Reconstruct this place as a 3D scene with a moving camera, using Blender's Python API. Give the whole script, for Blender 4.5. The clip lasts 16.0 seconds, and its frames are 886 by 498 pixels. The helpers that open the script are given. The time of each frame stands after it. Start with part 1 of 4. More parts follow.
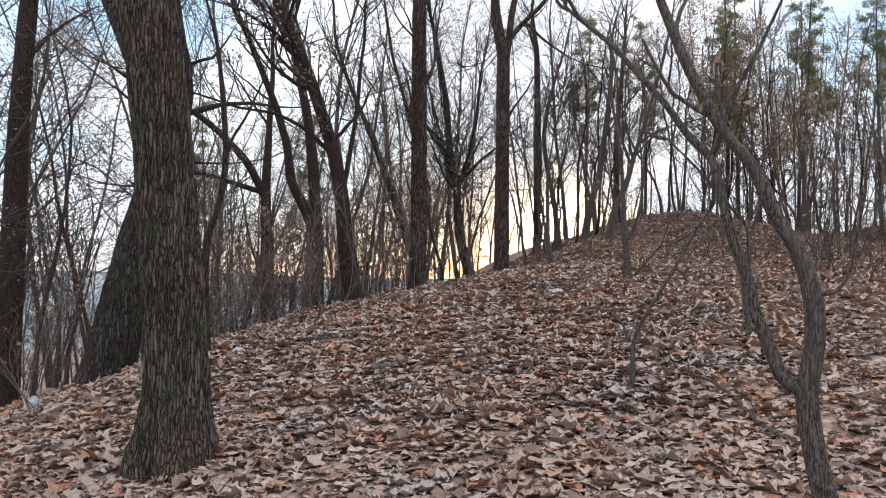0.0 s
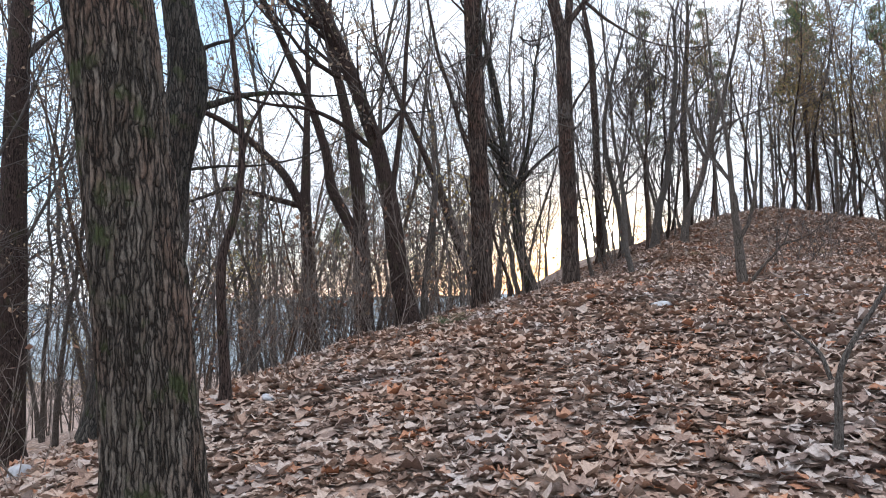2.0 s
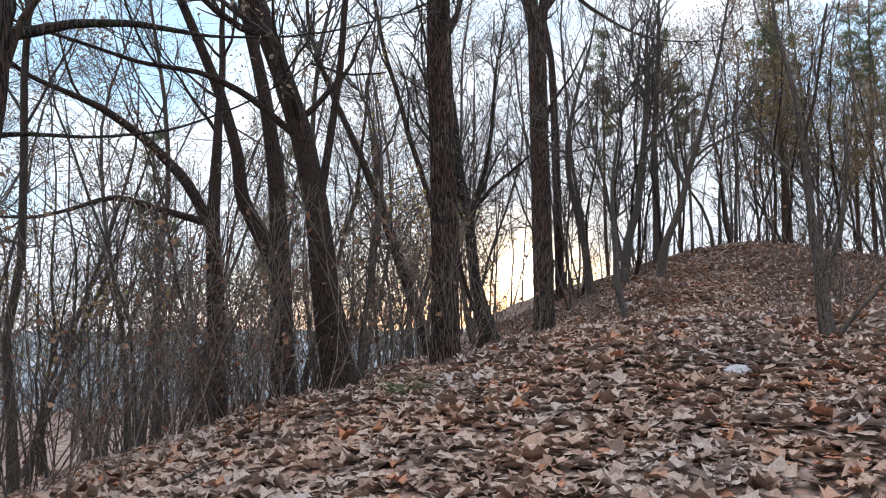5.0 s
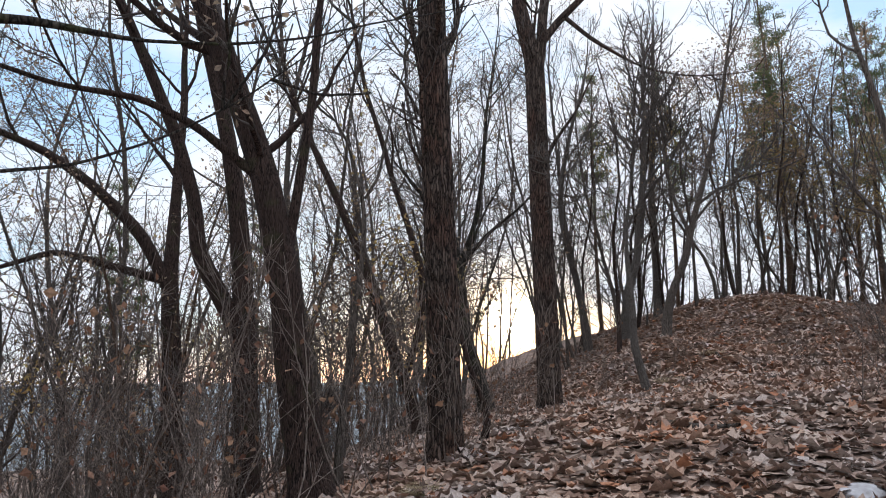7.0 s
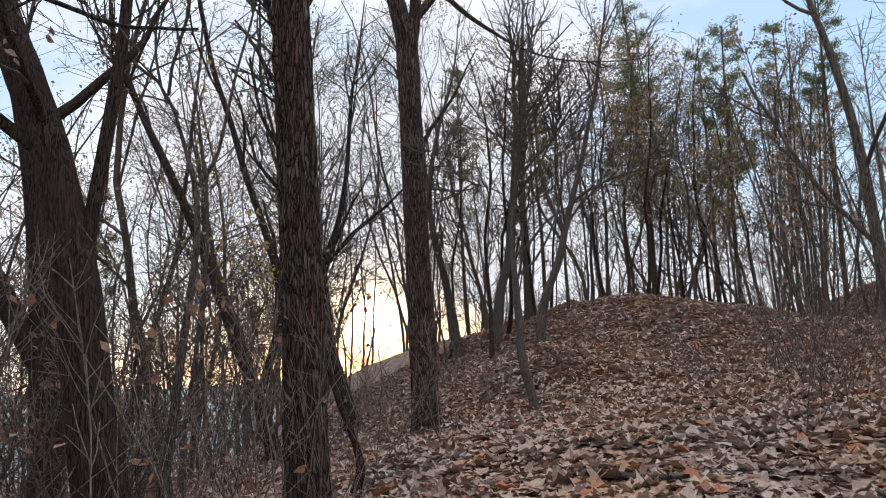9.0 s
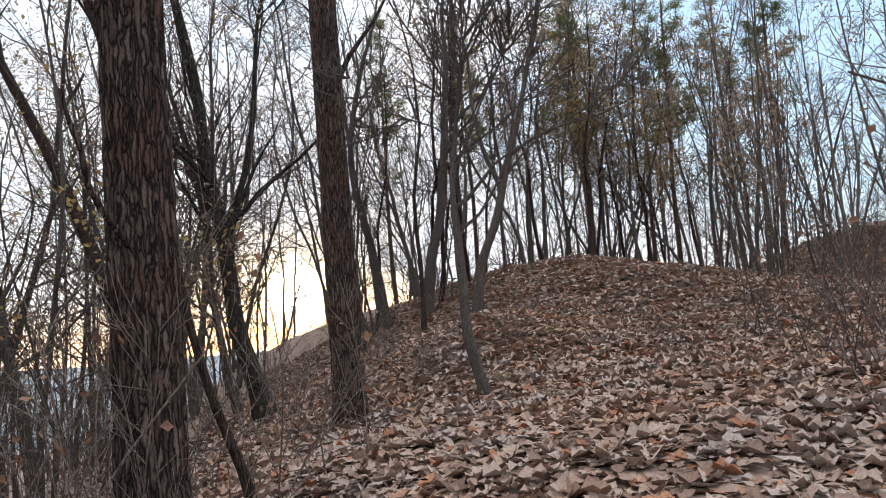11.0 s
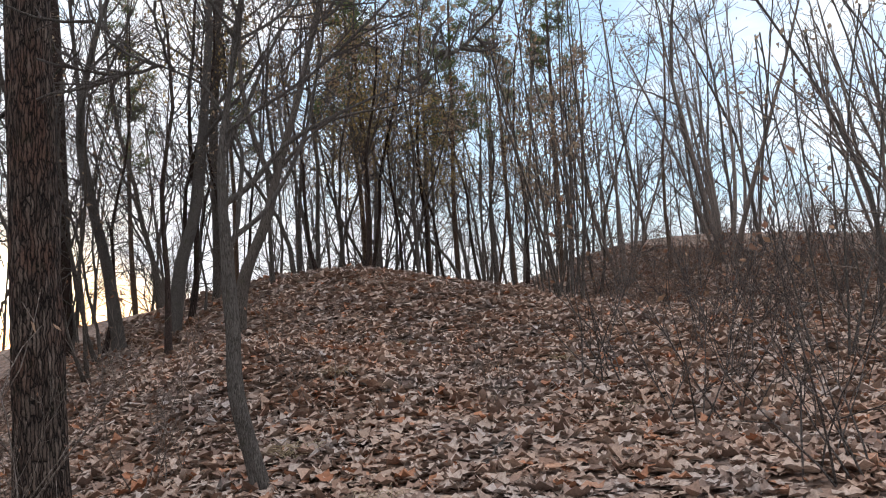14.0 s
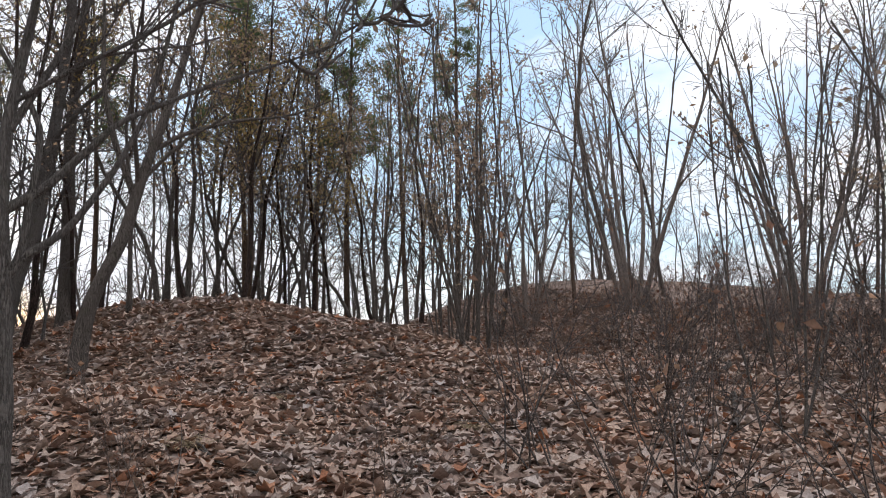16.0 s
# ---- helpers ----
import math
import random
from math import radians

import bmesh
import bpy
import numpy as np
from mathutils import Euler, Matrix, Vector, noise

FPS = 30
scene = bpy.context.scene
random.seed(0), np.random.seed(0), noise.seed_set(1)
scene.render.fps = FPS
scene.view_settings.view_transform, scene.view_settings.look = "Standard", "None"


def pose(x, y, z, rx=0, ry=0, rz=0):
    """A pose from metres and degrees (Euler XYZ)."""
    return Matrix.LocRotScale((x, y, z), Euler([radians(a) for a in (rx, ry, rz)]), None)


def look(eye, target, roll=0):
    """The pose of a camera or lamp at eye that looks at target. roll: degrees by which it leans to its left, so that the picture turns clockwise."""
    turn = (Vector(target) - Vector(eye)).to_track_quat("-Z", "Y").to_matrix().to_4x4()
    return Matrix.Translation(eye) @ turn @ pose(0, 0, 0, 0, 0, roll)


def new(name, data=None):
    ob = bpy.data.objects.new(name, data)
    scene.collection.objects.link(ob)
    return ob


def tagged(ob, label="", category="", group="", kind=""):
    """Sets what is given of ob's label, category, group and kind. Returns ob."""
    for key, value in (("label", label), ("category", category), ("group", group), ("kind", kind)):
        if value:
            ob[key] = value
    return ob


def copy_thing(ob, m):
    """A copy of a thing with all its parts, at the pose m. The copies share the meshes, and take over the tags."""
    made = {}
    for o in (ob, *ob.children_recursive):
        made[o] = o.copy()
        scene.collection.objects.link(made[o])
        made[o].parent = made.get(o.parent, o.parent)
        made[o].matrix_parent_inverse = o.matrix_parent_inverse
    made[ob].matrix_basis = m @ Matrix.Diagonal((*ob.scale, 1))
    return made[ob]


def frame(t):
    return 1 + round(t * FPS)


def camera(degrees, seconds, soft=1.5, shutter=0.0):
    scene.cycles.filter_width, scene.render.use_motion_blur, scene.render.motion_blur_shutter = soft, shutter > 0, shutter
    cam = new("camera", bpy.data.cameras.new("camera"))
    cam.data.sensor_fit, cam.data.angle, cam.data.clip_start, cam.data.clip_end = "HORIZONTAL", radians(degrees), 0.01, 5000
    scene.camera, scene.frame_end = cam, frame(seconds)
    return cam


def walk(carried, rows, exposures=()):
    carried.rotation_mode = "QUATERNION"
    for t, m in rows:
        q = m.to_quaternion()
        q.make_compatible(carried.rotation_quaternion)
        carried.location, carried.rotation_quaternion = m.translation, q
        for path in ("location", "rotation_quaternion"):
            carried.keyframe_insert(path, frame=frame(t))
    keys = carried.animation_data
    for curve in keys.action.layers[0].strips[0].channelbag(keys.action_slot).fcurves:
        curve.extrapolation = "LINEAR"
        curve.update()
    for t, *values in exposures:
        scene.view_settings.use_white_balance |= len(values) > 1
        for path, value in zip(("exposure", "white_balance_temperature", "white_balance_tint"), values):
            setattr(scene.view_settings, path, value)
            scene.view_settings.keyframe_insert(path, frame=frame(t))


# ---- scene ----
cam = camera(59.0, 16.0, soft=1.0)
PATH = [
    (0, (-0.057, -0.254, 1.338), (-0.059, 1.744, 1.413), 1.1),
    (0.5, (-0.091, 0.235, 1.411), (-0.177, 2.233, 1.444), 0.4),
    (1, (-0.247, 0.834, 1.353), (-0.351, 2.83, 1.433), -0.5),
    (1.5, (-0.275, 1.383, 1.328), (-0.368, 3.379, 1.406), -1.0),
    (2, (-0.407, 1.995, 1.351), (-0.528, 3.988, 1.467), -1.2),
    (2.5, (-0.564, 2.589, 1.345), (-0.649, 4.578, 1.541), -1.1),
    (3, (-0.618, 3.253, 1.331), (-0.686, 5.241, 1.537), -1.2),
    (3.5, (-0.806, 3.858, 1.383), (-0.842, 5.848, 1.575), -1.4),
    (3.7, (-0.798, 4.093, 1.387), (-0.813, 6.086, 1.558), -1.6),
    (5.8, (-0.766, 6.416, 1.649), (-0.706, 8.393, 1.942), -0.3),
    (6, (-0.782, 6.564, 1.681), (-0.718, 8.538, 1.999), -0.5),
    (6.5, (-0.882, 6.988, 1.843), (-0.784, 8.961, 2.152), -1.0),
    (7, (-0.887, 7.387, 1.865), (-0.795, 9.359, 2.189), -1.1),
    (7.5, (-0.902, 7.84, 1.951), (-0.798, 9.807, 2.294), -1.5),
    (8, (-1.014, 8.236, 1.969), (-0.81, 10.2, 2.286), -1.5),
    (8.5, (-0.893, 8.609, 2.064), (-0.652, 10.569, 2.385), -2.0),
    (9, (-0.825, 9.001, 2.16), (-0.381, 10.926, 2.47), -2.8),
    (9.2, (-0.803, 9.154, 2.177), (-0.27, 11.06, 2.467), -3.1),
    (11.3, (-0.352, 11.26, 2.284), (0.294, 13.14, 2.501), -4.5),
    (11.5, (-0.356, 11.385, 2.293), (0.32, 13.25, 2.541), -4.4),
    (12, (-0.316, 11.758, 2.425), (0.449, 13.582, 2.723), -4.4),
    (12.5, (-0.071, 12.13, 2.457), (0.825, 13.896, 2.742), -5.1),
    (13, (0.035, 12.613, 2.545), (1.005, 14.351, 2.746), -4.5),
    (13.5, (0.204, 13.12, 2.633), (1.334, 14.762, 2.789), -4.3),
    (14, (0.416, 13.589, 2.719), (1.59, 15.198, 2.898), -3.9),
    (14.5, (0.606, 14.062, 2.791), (1.84, 15.624, 2.983), -4.0),
    (15, (0.854, 14.413, 2.86), (2.116, 15.948, 3.084), -3.7),
    (15.5, (1.082, 14.743, 2.918), (2.348, 16.268, 3.178), -2.3),
    (16, (1.424, 15.077, 2.984), (2.814, 16.494, 3.229), -1.5),
]
walk(cam, [(t, look(eye, target, roll)) for t, eye, target, roll in PATH],
     [(0, 0.1, 6050, 10), (1, 0.34, 5800, 9), (2, 0.38, 5800, 9), (3.7, 0.18, 5850, 9), (6, -0.08, 5900, 10), (9, -0.27, 6200, 12), (11.3, 0.02, 6250, 11), (12.5, 0.02, 6200, 11), (16, -0.1, 6250, 12)])

# ---- light ----
SUN_AZ, SUN_EL = 7.5, 4.1
scene.view_settings.exposure = 0.0
world = bpy.data.worlds.new("sky")
scene.world = world
world.use_nodes = True
wn, wl = world.node_tree.nodes, world.node_tree.links
wn.clear()
sky = wn.new("ShaderNodeTexSky")
sky.sky_type = "NISHITA"
sky.sun_disc = False
sky.sun_elevation = radians(SUN_EL)
sky.sun_rotation = radians(SUN_AZ)
sky.altitude = 200
sky.air_density, sky.dust_density, sky.ozone_density = 1.0, 0.6, 1.5
tex = wn.new("ShaderNodeTexCoord")
mapn = wn.new("ShaderNodeMapping")
mapn.inputs["Scale"].default_value = (1.0, 1.0, 2.6)
cloud = wn.new("ShaderNodeTexNoise")
cloud.inputs["Scale"].default_value = 2.2
cloud.inputs["Detail"].default_value = 7
cloud.inputs["Roughness"].default_value = 0.55
haze = wn.new("ShaderNodeMapRange")
haze.inputs["From Min"].default_value, haze.inputs["From Max"].default_value = -0.02, 0.30
haze.inputs["To Min"].default_value, haze.inputs["To Max"].default_value = 0.42, 0.25
cover = wn.new("ShaderNodeMath")
cover.operation = "MAXIMUM"
cramp = wn.new("ShaderNodeValToRGB")
cramp.color_ramp.elements[0].position = 0.36
cramp.color_ramp.elements[1].position = 0.55
mixc = wn.new("ShaderNodeMix")
mixc.data_type = "RGBA"
CLOUD = (8.3, 8.3, 8.4, 1)
mixc.inputs["B"].default_value = CLOUD
lift = wn.new("ShaderNodeMix")
lift.data_type, lift.blend_type = "RGBA", "ADD"
lift.inputs["Factor"].default_value = 1.0
lift.inputs["B"].default_value = (2.0, 3.7, 5.4, 1)
bg = wn.new("ShaderNodeBackground")
bg.inputs["Strength"].default_value = 0.15
wout = wn.new("ShaderNodeOutputWorld")
wl.new(tex.outputs["Generated"], mapn.inputs["Vector"])
wl.new(mapn.outputs["Vector"], cloud.inputs["Vector"])
wl.new(cloud.outputs["Fac"], cramp.inputs["Fac"])
wl.new(cramp.outputs["Color"], cover.inputs[0])
wl.new(cover.outputs[0], mixc.inputs["Factor"])
wl.new(sky.outputs["Color"], lift.inputs["A"])
wl.new(lift.outputs["Result"], mixc.inputs["A"])
sepz = wn.new("ShaderNodeSeparateXYZ")
grad = wn.new("ShaderNodeMapRange")
grad.inputs["From Min"].default_value, grad.inputs["From Max"].default_value = 0.42, 1.0
grad.inputs["To Min"].default_value, grad.inputs["To Max"].default_value = 1.0, 2.4
dome = wn.new("ShaderNodeVectorMath")
dome.operation = "SCALE"
wl.new(tex.outputs["Generated"], sepz.inputs["Vector"])
wl.new(sepz.outputs["Z"], grad.inputs["Value"])
wl.new(sepz.outputs["Z"], haze.inputs["Value"])
wl.new(haze.outputs["Result"], cover.inputs[1])
high = wn.new("ShaderNodeMapRange")
high.inputs["From Min"].default_value, high.inputs["From Max"].default_value = 0.40, 0.75
veil = wn.new("ShaderNodeMix")
veil.data_type = "RGBA"
veil.inputs["B"].default_value = (6.5, 6.4, 6.5, 1)
wl.new(sepz.outputs["Z"], high.inputs["Value"])
wl.new(high.outputs["Result"], veil.inputs["Factor"])
wl.new(mixc.outputs["Result"], veil.inputs["A"])
wl.new(veil.outputs["Result"], dome.inputs[0])
wl.new(grad.outputs["Result"], dome.inputs["Scale"])
SUN_DIR = Vector((math.sin(radians(SUN_AZ)) * math.cos(radians(SUN_EL)), math.cos(radians(SUN_AZ)) * math.cos(radians(SUN_EL)), math.sin(radians(SUN_EL))))
near_sun = wn.new("ShaderNodeVectorMath")
near_sun.operation = "DOT_PRODUCT"
near_sun.inputs[1].default_value = SUN_DIR
wl.new(tex.outputs["Generated"], near_sun.inputs[0])
total = dome.outputs["Vector"]
for power, colour in ((3600, (170.0, 140.0, 90.0)), (600, (3.0, 2.0, 0.7))):
    falloff = wn.new("ShaderNodeMath")
    falloff.operation = "POWER"
    falloff.inputs[1].default_value = power
    above = wn.new("ShaderNodeMath")
    above.operation = "MAXIMUM"
    above.inputs[1].default_value = 0.0
    wl.new(near_sun.outputs["Value"], above.inputs[0])
    wl.new(above.outputs[0], falloff.inputs[0])
    haze_glow = wn.new("ShaderNodeVectorMath")
    haze_glow.operation = "MULTIPLY_ADD"
    haze_glow.inputs[1].default_value = colour
    wl.new(falloff.outputs[0], haze_glow.inputs[0])
    wl.new(total, haze_glow.inputs[2])
    total = haze_glow.outputs["Vector"]
wl.new(total, bg.inputs["Color"])
wl.new(bg.outputs["Background"], wout.inputs["Surface"])

sun = new("sun", bpy.data.lights.new("sun", "SUN"))
sun.data.energy, sun.data.angle, sun.data.color = 2.5, radians(0.5), (1.0, 0.72, 0.42)
sun.matrix_world = look(SUN_DIR * 100, (0, 0, 0))


# ---- materials ----
def material(name):
    m = bpy.data.materials.new(name)
    m.use_nodes = True
    n, l = m.node_tree.nodes, m.node_tree.links
    b = n["Principled BSDF"]
    b.inputs["Specular IOR Level"].default_value = 0.25
    return m, n, l, b


def ramp(n, l, source, stops):
    r = n.new("ShaderNodeValToRGB")
    while len(r.color_ramp.elements) < len(stops):
        r.color_ramp.elements.new(0.5)
    for e, (p, c) in zip(r.color_ramp.elements, stops):
        e.position, e.color = p, (*c, 1)
    l.new(source, r.inputs["Fac"])
    return r.outputs["Color"]


def noise_tex(n, l, scale, detail=4, stretch=None, rough=0.55):
    tc = n.new("ShaderNodeTexCoord")
    t = n.new("ShaderNodeTexNoise")
    t.inputs["Scale"].default_value, t.inputs["Detail"].default_value, t.inputs["Roughness"].default_value = scale, detail, rough
    if stretch:
        mp = n.new("ShaderNodeMapping")
        mp.inputs["Scale"].default_value = stretch
        l.new(tc.outputs["Object"], mp.inputs["Vector"])
        l.new(mp.outputs["Vector"], t.inputs["Vector"])
    else:
        l.new(tc.outputs["Object"], t.inputs["Vector"])
    return t.outputs["Fac"]


def mix(n, l, fac, a, b, mode="MIX"):
    m = n.new("ShaderNodeMix")
    m.data_type, m.blend_type = "RGBA", mode
    for key, v in (("Factor", fac), ("A", a), ("B", b)):
        if isinstance(v, (int, float)):
            m.inputs[key].default_value = v
        elif isinstance(v, tuple):
            m.inputs[key].default_value = (*v, 1)
        else:
            l.new(v, m.inputs[key])
    return m.outputs["Result"]


def bump(n, l, b, height, strength, distance):
    bp = n.new("ShaderNodeBump")
    bp.inputs["Strength"].default_value, bp.inputs["Distance"].default_value = strength, distance
    l.new(height, bp.inputs["Height"])
    l.new(bp.outputs["Normal"], b.inputs["Normal"])


def bark(name, dark, mid, light, moss=0.0, fine=38, gap=0.0):
    m, n, l, b = material(name)
    net = noise_tex(n, l, fine * 1.15, 2.5, (1, 1, 0.13), 0.6)
    grain = noise_tex(n, l, fine * 1.6, 5, (1, 1, 0.4), 0.65)
    furrow = ramp(n, l, net, [(0.30, mid), (0.43 - gap, light), (0.475 - gap, dark), (0.515 + gap, dark), (0.56 + gap, light), (0.70, mid)])
    base = mix(n, l, 1.0, furrow, ramp(n, l, grain, [(0.3, (0.5, 0.48, 0.46)), (0.7, (1.3, 1.28, 1.25))]), "MULTIPLY")
    relief = ramp(n, l, net, [(0.40, (1, 1, 1)), (0.475, (0, 0, 0)), (0.515, (0, 0, 0)), (0.60, (1, 1, 1))])
    ridges = mix(n, l, 0.35, relief, grain)
    patch = ramp(n, l, noise_tex(n, l, 2.3, 3), [(0.42, (0, 0, 0)), (0.62, (1, 1, 1))])
    tint = mix(n, l, patch, base, mix(n, l, 0.5, base, mid))
    if moss:
        green = ramp(n, l, noise_tex(n, l, 5, 5), [(0.585 - 0.10 * moss, (0, 0, 0)), (0.66, (moss, moss, moss))])
        tint = mix(n, l, green, tint, (0.055, 0.065, 0.025))
    l.new(tint, b.inputs["Base Color"])
    b.inputs["Roughness"].default_value = 0.95
    bump(n, l, b, ridges, 1.0, 0.014)
    return m


def plated_bark(name, dark, mid, light, warm, scale, long, moss=0.3):
    """Long ridges of bark between dark furrows, with warmer flaked patches."""
    m, n, l, b = material(name)
    tc, add, mp = n.new("ShaderNodeTexCoord"), n.new("ShaderNodeVectorMath"), n.new("ShaderNodeMapping")
    warp = n.new("ShaderNodeTexNoise")
    warp.inputs["Scale"].default_value, warp.inputs["Detail"].default_value = 9, 4
    add.operation = "MULTIPLY_ADD"
    add.inputs[1].default_value = (0.05, 0.05, 0.12)
    l.new(tc.outputs["Object"], warp.inputs["Vector"])
    l.new(warp.outputs["Color"], add.inputs[0])
    l.new(tc.outputs["Object"], add.inputs[2])
    mp.inputs["Scale"].default_value = (1, 1, long)
    l.new(add.outputs["Vector"], mp.inputs["Vector"])
    cell, tone = n.new("ShaderNodeTexVoronoi"), n.new("ShaderNodeTexVoronoi")
    cell.feature = "DISTANCE_TO_EDGE"
    for v in (cell, tone):
        v.inputs["Scale"].default_value = scale
        l.new(mp.outputs["Vector"], v.inputs["Vector"])
    grain = noise_tex(n, l, scale * 3.2, 5, (1, 1, 0.3), 0.7)
    ridge = ramp(n, l, cell.outputs["Distance"], [(0.02, (0, 0, 0)), (0.09, (0.5, 0.5, 0.5)), (0.24, (1, 1, 1))])
    sep = n.new("ShaderNodeSeparateColor")
    l.new(tone.outputs["Color"], sep.inputs["Color"])
    plate = ramp(n, l, sep.outputs["Green"], [(0.1, mid), (0.55, light), (0.9, mid)])
    flaked = ramp(n, l, noise_tex(n, l, 2.6, 4, (1, 1, 0.6)), [(0.48, (0, 0, 0)), (0.62, (1, 1, 1))])
    plate = mix(n, l, flaked, plate, warm)
    plate = mix(n, l, 1.0, plate, ramp(n, l, grain, [(0.32, (0.45, 0.44, 0.43)), (0.64, (1.3, 1.29, 1.27))]), "MULTIPLY")
    col = mix(n, l, ridge, dark, plate)
    green = ramp(n, l, noise_tex(n, l, 5, 5), [(0.56, (0, 0, 0)), (0.68, (moss, moss, moss))])
    col = mix(n, l, green, col, (0.05, 0.06, 0.022))
    l.new(col, b.inputs["Base Color"])
    b.inputs["Roughness"].default_value = 0.95
    bump(n, l, b, mix(n, l, 0.3, ridge, grain), 1.0, 0.022)
    return m


BARK_OAK = plated_bark("oak_bark", (0.018, 0.014, 0.011), (0.105, 0.086, 0.068), (0.185, 0.158, 0.132), (0.15, 0.10, 0.075), 40, 0.10, 0.9)
BARK_DARK = bark("dark_bark", (0.008, 0.005, 0.0045), (0.040, 0.025, 0.020), (0.090, 0.060, 0.050), 0.3)
BARK_MOSS = plated_bark("mossy_bark", (0.010, 0.009, 0.008), (0.045, 0.038, 0.031), (0.11, 0.095, 0.08), (0.06, 0.045, 0.036), 30, 0.12, 0.6)
BARK_RED = plated_bark("reddish_bark", (0.009, 0.006, 0.005), (0.075, 0.052, 0.042), (0.19, 0.145, 0.12), (0.12, 0.068, 0.05), 40, 0.10, 0.1)
BARK_MID = bark("grey_brown_bark", (0.04, 0.032, 0.027), (0.105, 0.085, 0.073), (0.18, 0.155, 0.135), 0.2, 50)
BARK_GREY = bark("grey_bark", (0.065, 0.056, 0.05), (0.115, 0.10, 0.09), (0.175, 0.157, 0.142), 0.2, 70)
BARK_PALE = bark("pale_brown_bark", (0.11, 0.085, 0.07), (0.22, 0.175, 0.15), (0.33, 0.28, 0.25), 0, 50)
BARK_WARM = bark("warm_bark", (0.03, 0.017, 0.011), (0.10, 0.062, 0.042), (0.18, 0.125, 0.09), 0, 50)
BRUSH = bark("brushwood_bark", (0.07, 0.052, 0.044), (0.16, 0.122, 0.103), (0.27, 0.215, 0.19), 0, 60)
TWIG = bark("twig_bark", (0.05, 0.041, 0.037), (0.125, 0.105, 0.096), (0.21, 0.182, 0.168), 0, 80)


def leaf_material(name, stops, through_light=0.25, rough=0.75):
    m, n, l, b = material(name)
    g = n.new("ShaderNodeNewGeometry")
    base = ramp(n, l, g.outputs["Random Per Island"], stops)
    fine = ramp(n, l, noise_tex(n, l, 60, 3), [(0.3, (0.68, 0.66, 0.64)), (0.7, (1.18, 1.16, 1.14))])
    col = mix(n, l, 1.0, base, fine, "MULTIPLY")
    drift = ramp(n, l, noise_tex(n, l, 1.1, 3), [(0.35, (0.90, 0.97, 1.06)), (0.5, (1, 1, 1)), (0.68, (1.07, 0.96, 0.88))])
    col = mix(n, l, 1.0, col, drift, "MULTIPLY")
    l.new(col, b.inputs["Base Color"])
    b.inputs["Roughness"].default_value = rough
    bump(n, l, b, noise_tex(n, l, 90, 2), 0.3, 0.002)
    tr = n.new("ShaderNodeBsdfTranslucent")
    l.new(col, tr.inputs["Color"])
    ms = n.new("ShaderNodeMixShader")
    ms.inputs["Fac"].default_value = through_light
    l.new(b.outputs["BSDF"], ms.inputs[1])
    l.new(tr.outputs["BSDF"], ms.inputs[2])
    l.new(ms.outputs["Shader"], n["Material Output"].inputs["Surface"])
    return m


LITTER = leaf_material("fallen_leaves", [(0.0, (0.16, 0.11, 0.088)), (0.18, (0.25, 0.165, 0.125)), (0.4, (0.35, 0.255, 0.20)), (0.6, (0.415, 0.325, 0.27)), (0.8, (0.455, 0.375, 0.325)), (0.9, (0.39, 0.295, 0.235)), (0.95, (0.40, 0.20, 0.115)), (1.0, (0.30, 0.13, 0.07))], 0.12)
DRY = leaf_material("hanging_dry_leaves", [(0.0, (0.21, 0.15, 0.11)), (0.5, (0.34, 0.25, 0.18)), (1.0, (0.43, 0.34, 0.23))], 0.5)
RUSSET = leaf_material("russet_leaves", [(0.0, (0.17, 0.08, 0.055)), (0.6, (0.28, 0.16, 0.105)), (1.0, (0.38, 0.25, 0.16))], 0.3)
YELLOW = leaf_material("late_yellow_leaves", [(0.0, (0.30, 0.20, 0.09)), (0.5, (0.42, 0.33, 0.13)), (1.0, (0.34, 0.23, 0.11))], 0.4)
NEEDLE = leaf_material("pine_needles", [(0.0, (0.08, 0.12, 0.06)), (0.6, (0.15, 0.19, 0.09)), (1.0, (0.30, 0.26, 0.11))], 0.5)


def soil():
    m, n, l, b = material("leafy_soil")
    tc = n.new("ShaderNodeTexCoord")
    v = n.new("ShaderNodeTexVoronoi")
    v.inputs["Scale"].default_value = 13
    l.new(tc.outputs["Object"], v.inputs["Vector"])
    sep = n.new("ShaderNodeSeparateColor")
    l.new(v.outputs["Color"], sep.inputs["Color"])
    leaf = ramp(n, l, sep.outputs["Red"], [(0.0, (0.11, 0.078, 0.06)), (0.3, (0.25, 0.175, 0.135)), (0.6, (0.36, 0.27, 0.225)), (0.9, (0.45, 0.37, 0.325)), (1.0, (0.36, 0.20, 0.12))])
    edge = ramp(n, l, v.outputs["Distance"], [(0.25, (1, 1, 1)), (0.8, (0.55, 0.52, 0.51))])
    col = mix(n, l, 1.0, leaf, edge, "MULTIPLY")
    broad = ramp(n, l, noise_tex(n, l, 0.35, 4), [(0.3, (0.75, 0.74, 0.74)), (0.7, (1.12, 1.1, 1.06))])
    col = mix(n, l, 1.0, col, broad, "MULTIPLY")
    l.new(col, b.inputs["Base Color"])
    b.inputs["Roughness"].default_value = 0.95
    bump(n, l, b, noise_tex(n, l, 24, 4), 0.5, 0.02)
    return m


SOIL = soil()


def plain(name, colour, rough=0.8, emit=0.0):
    m, n, l, b = material(name)
    b.inputs["Base Color"].default_value = (*colour, 1)
    b.inputs["Roughness"].default_value = rough
    if emit:
        b.inputs["Emission Color"].default_value, b.inputs["Emission Strength"].default_value = (*colour, 1), emit
    return m


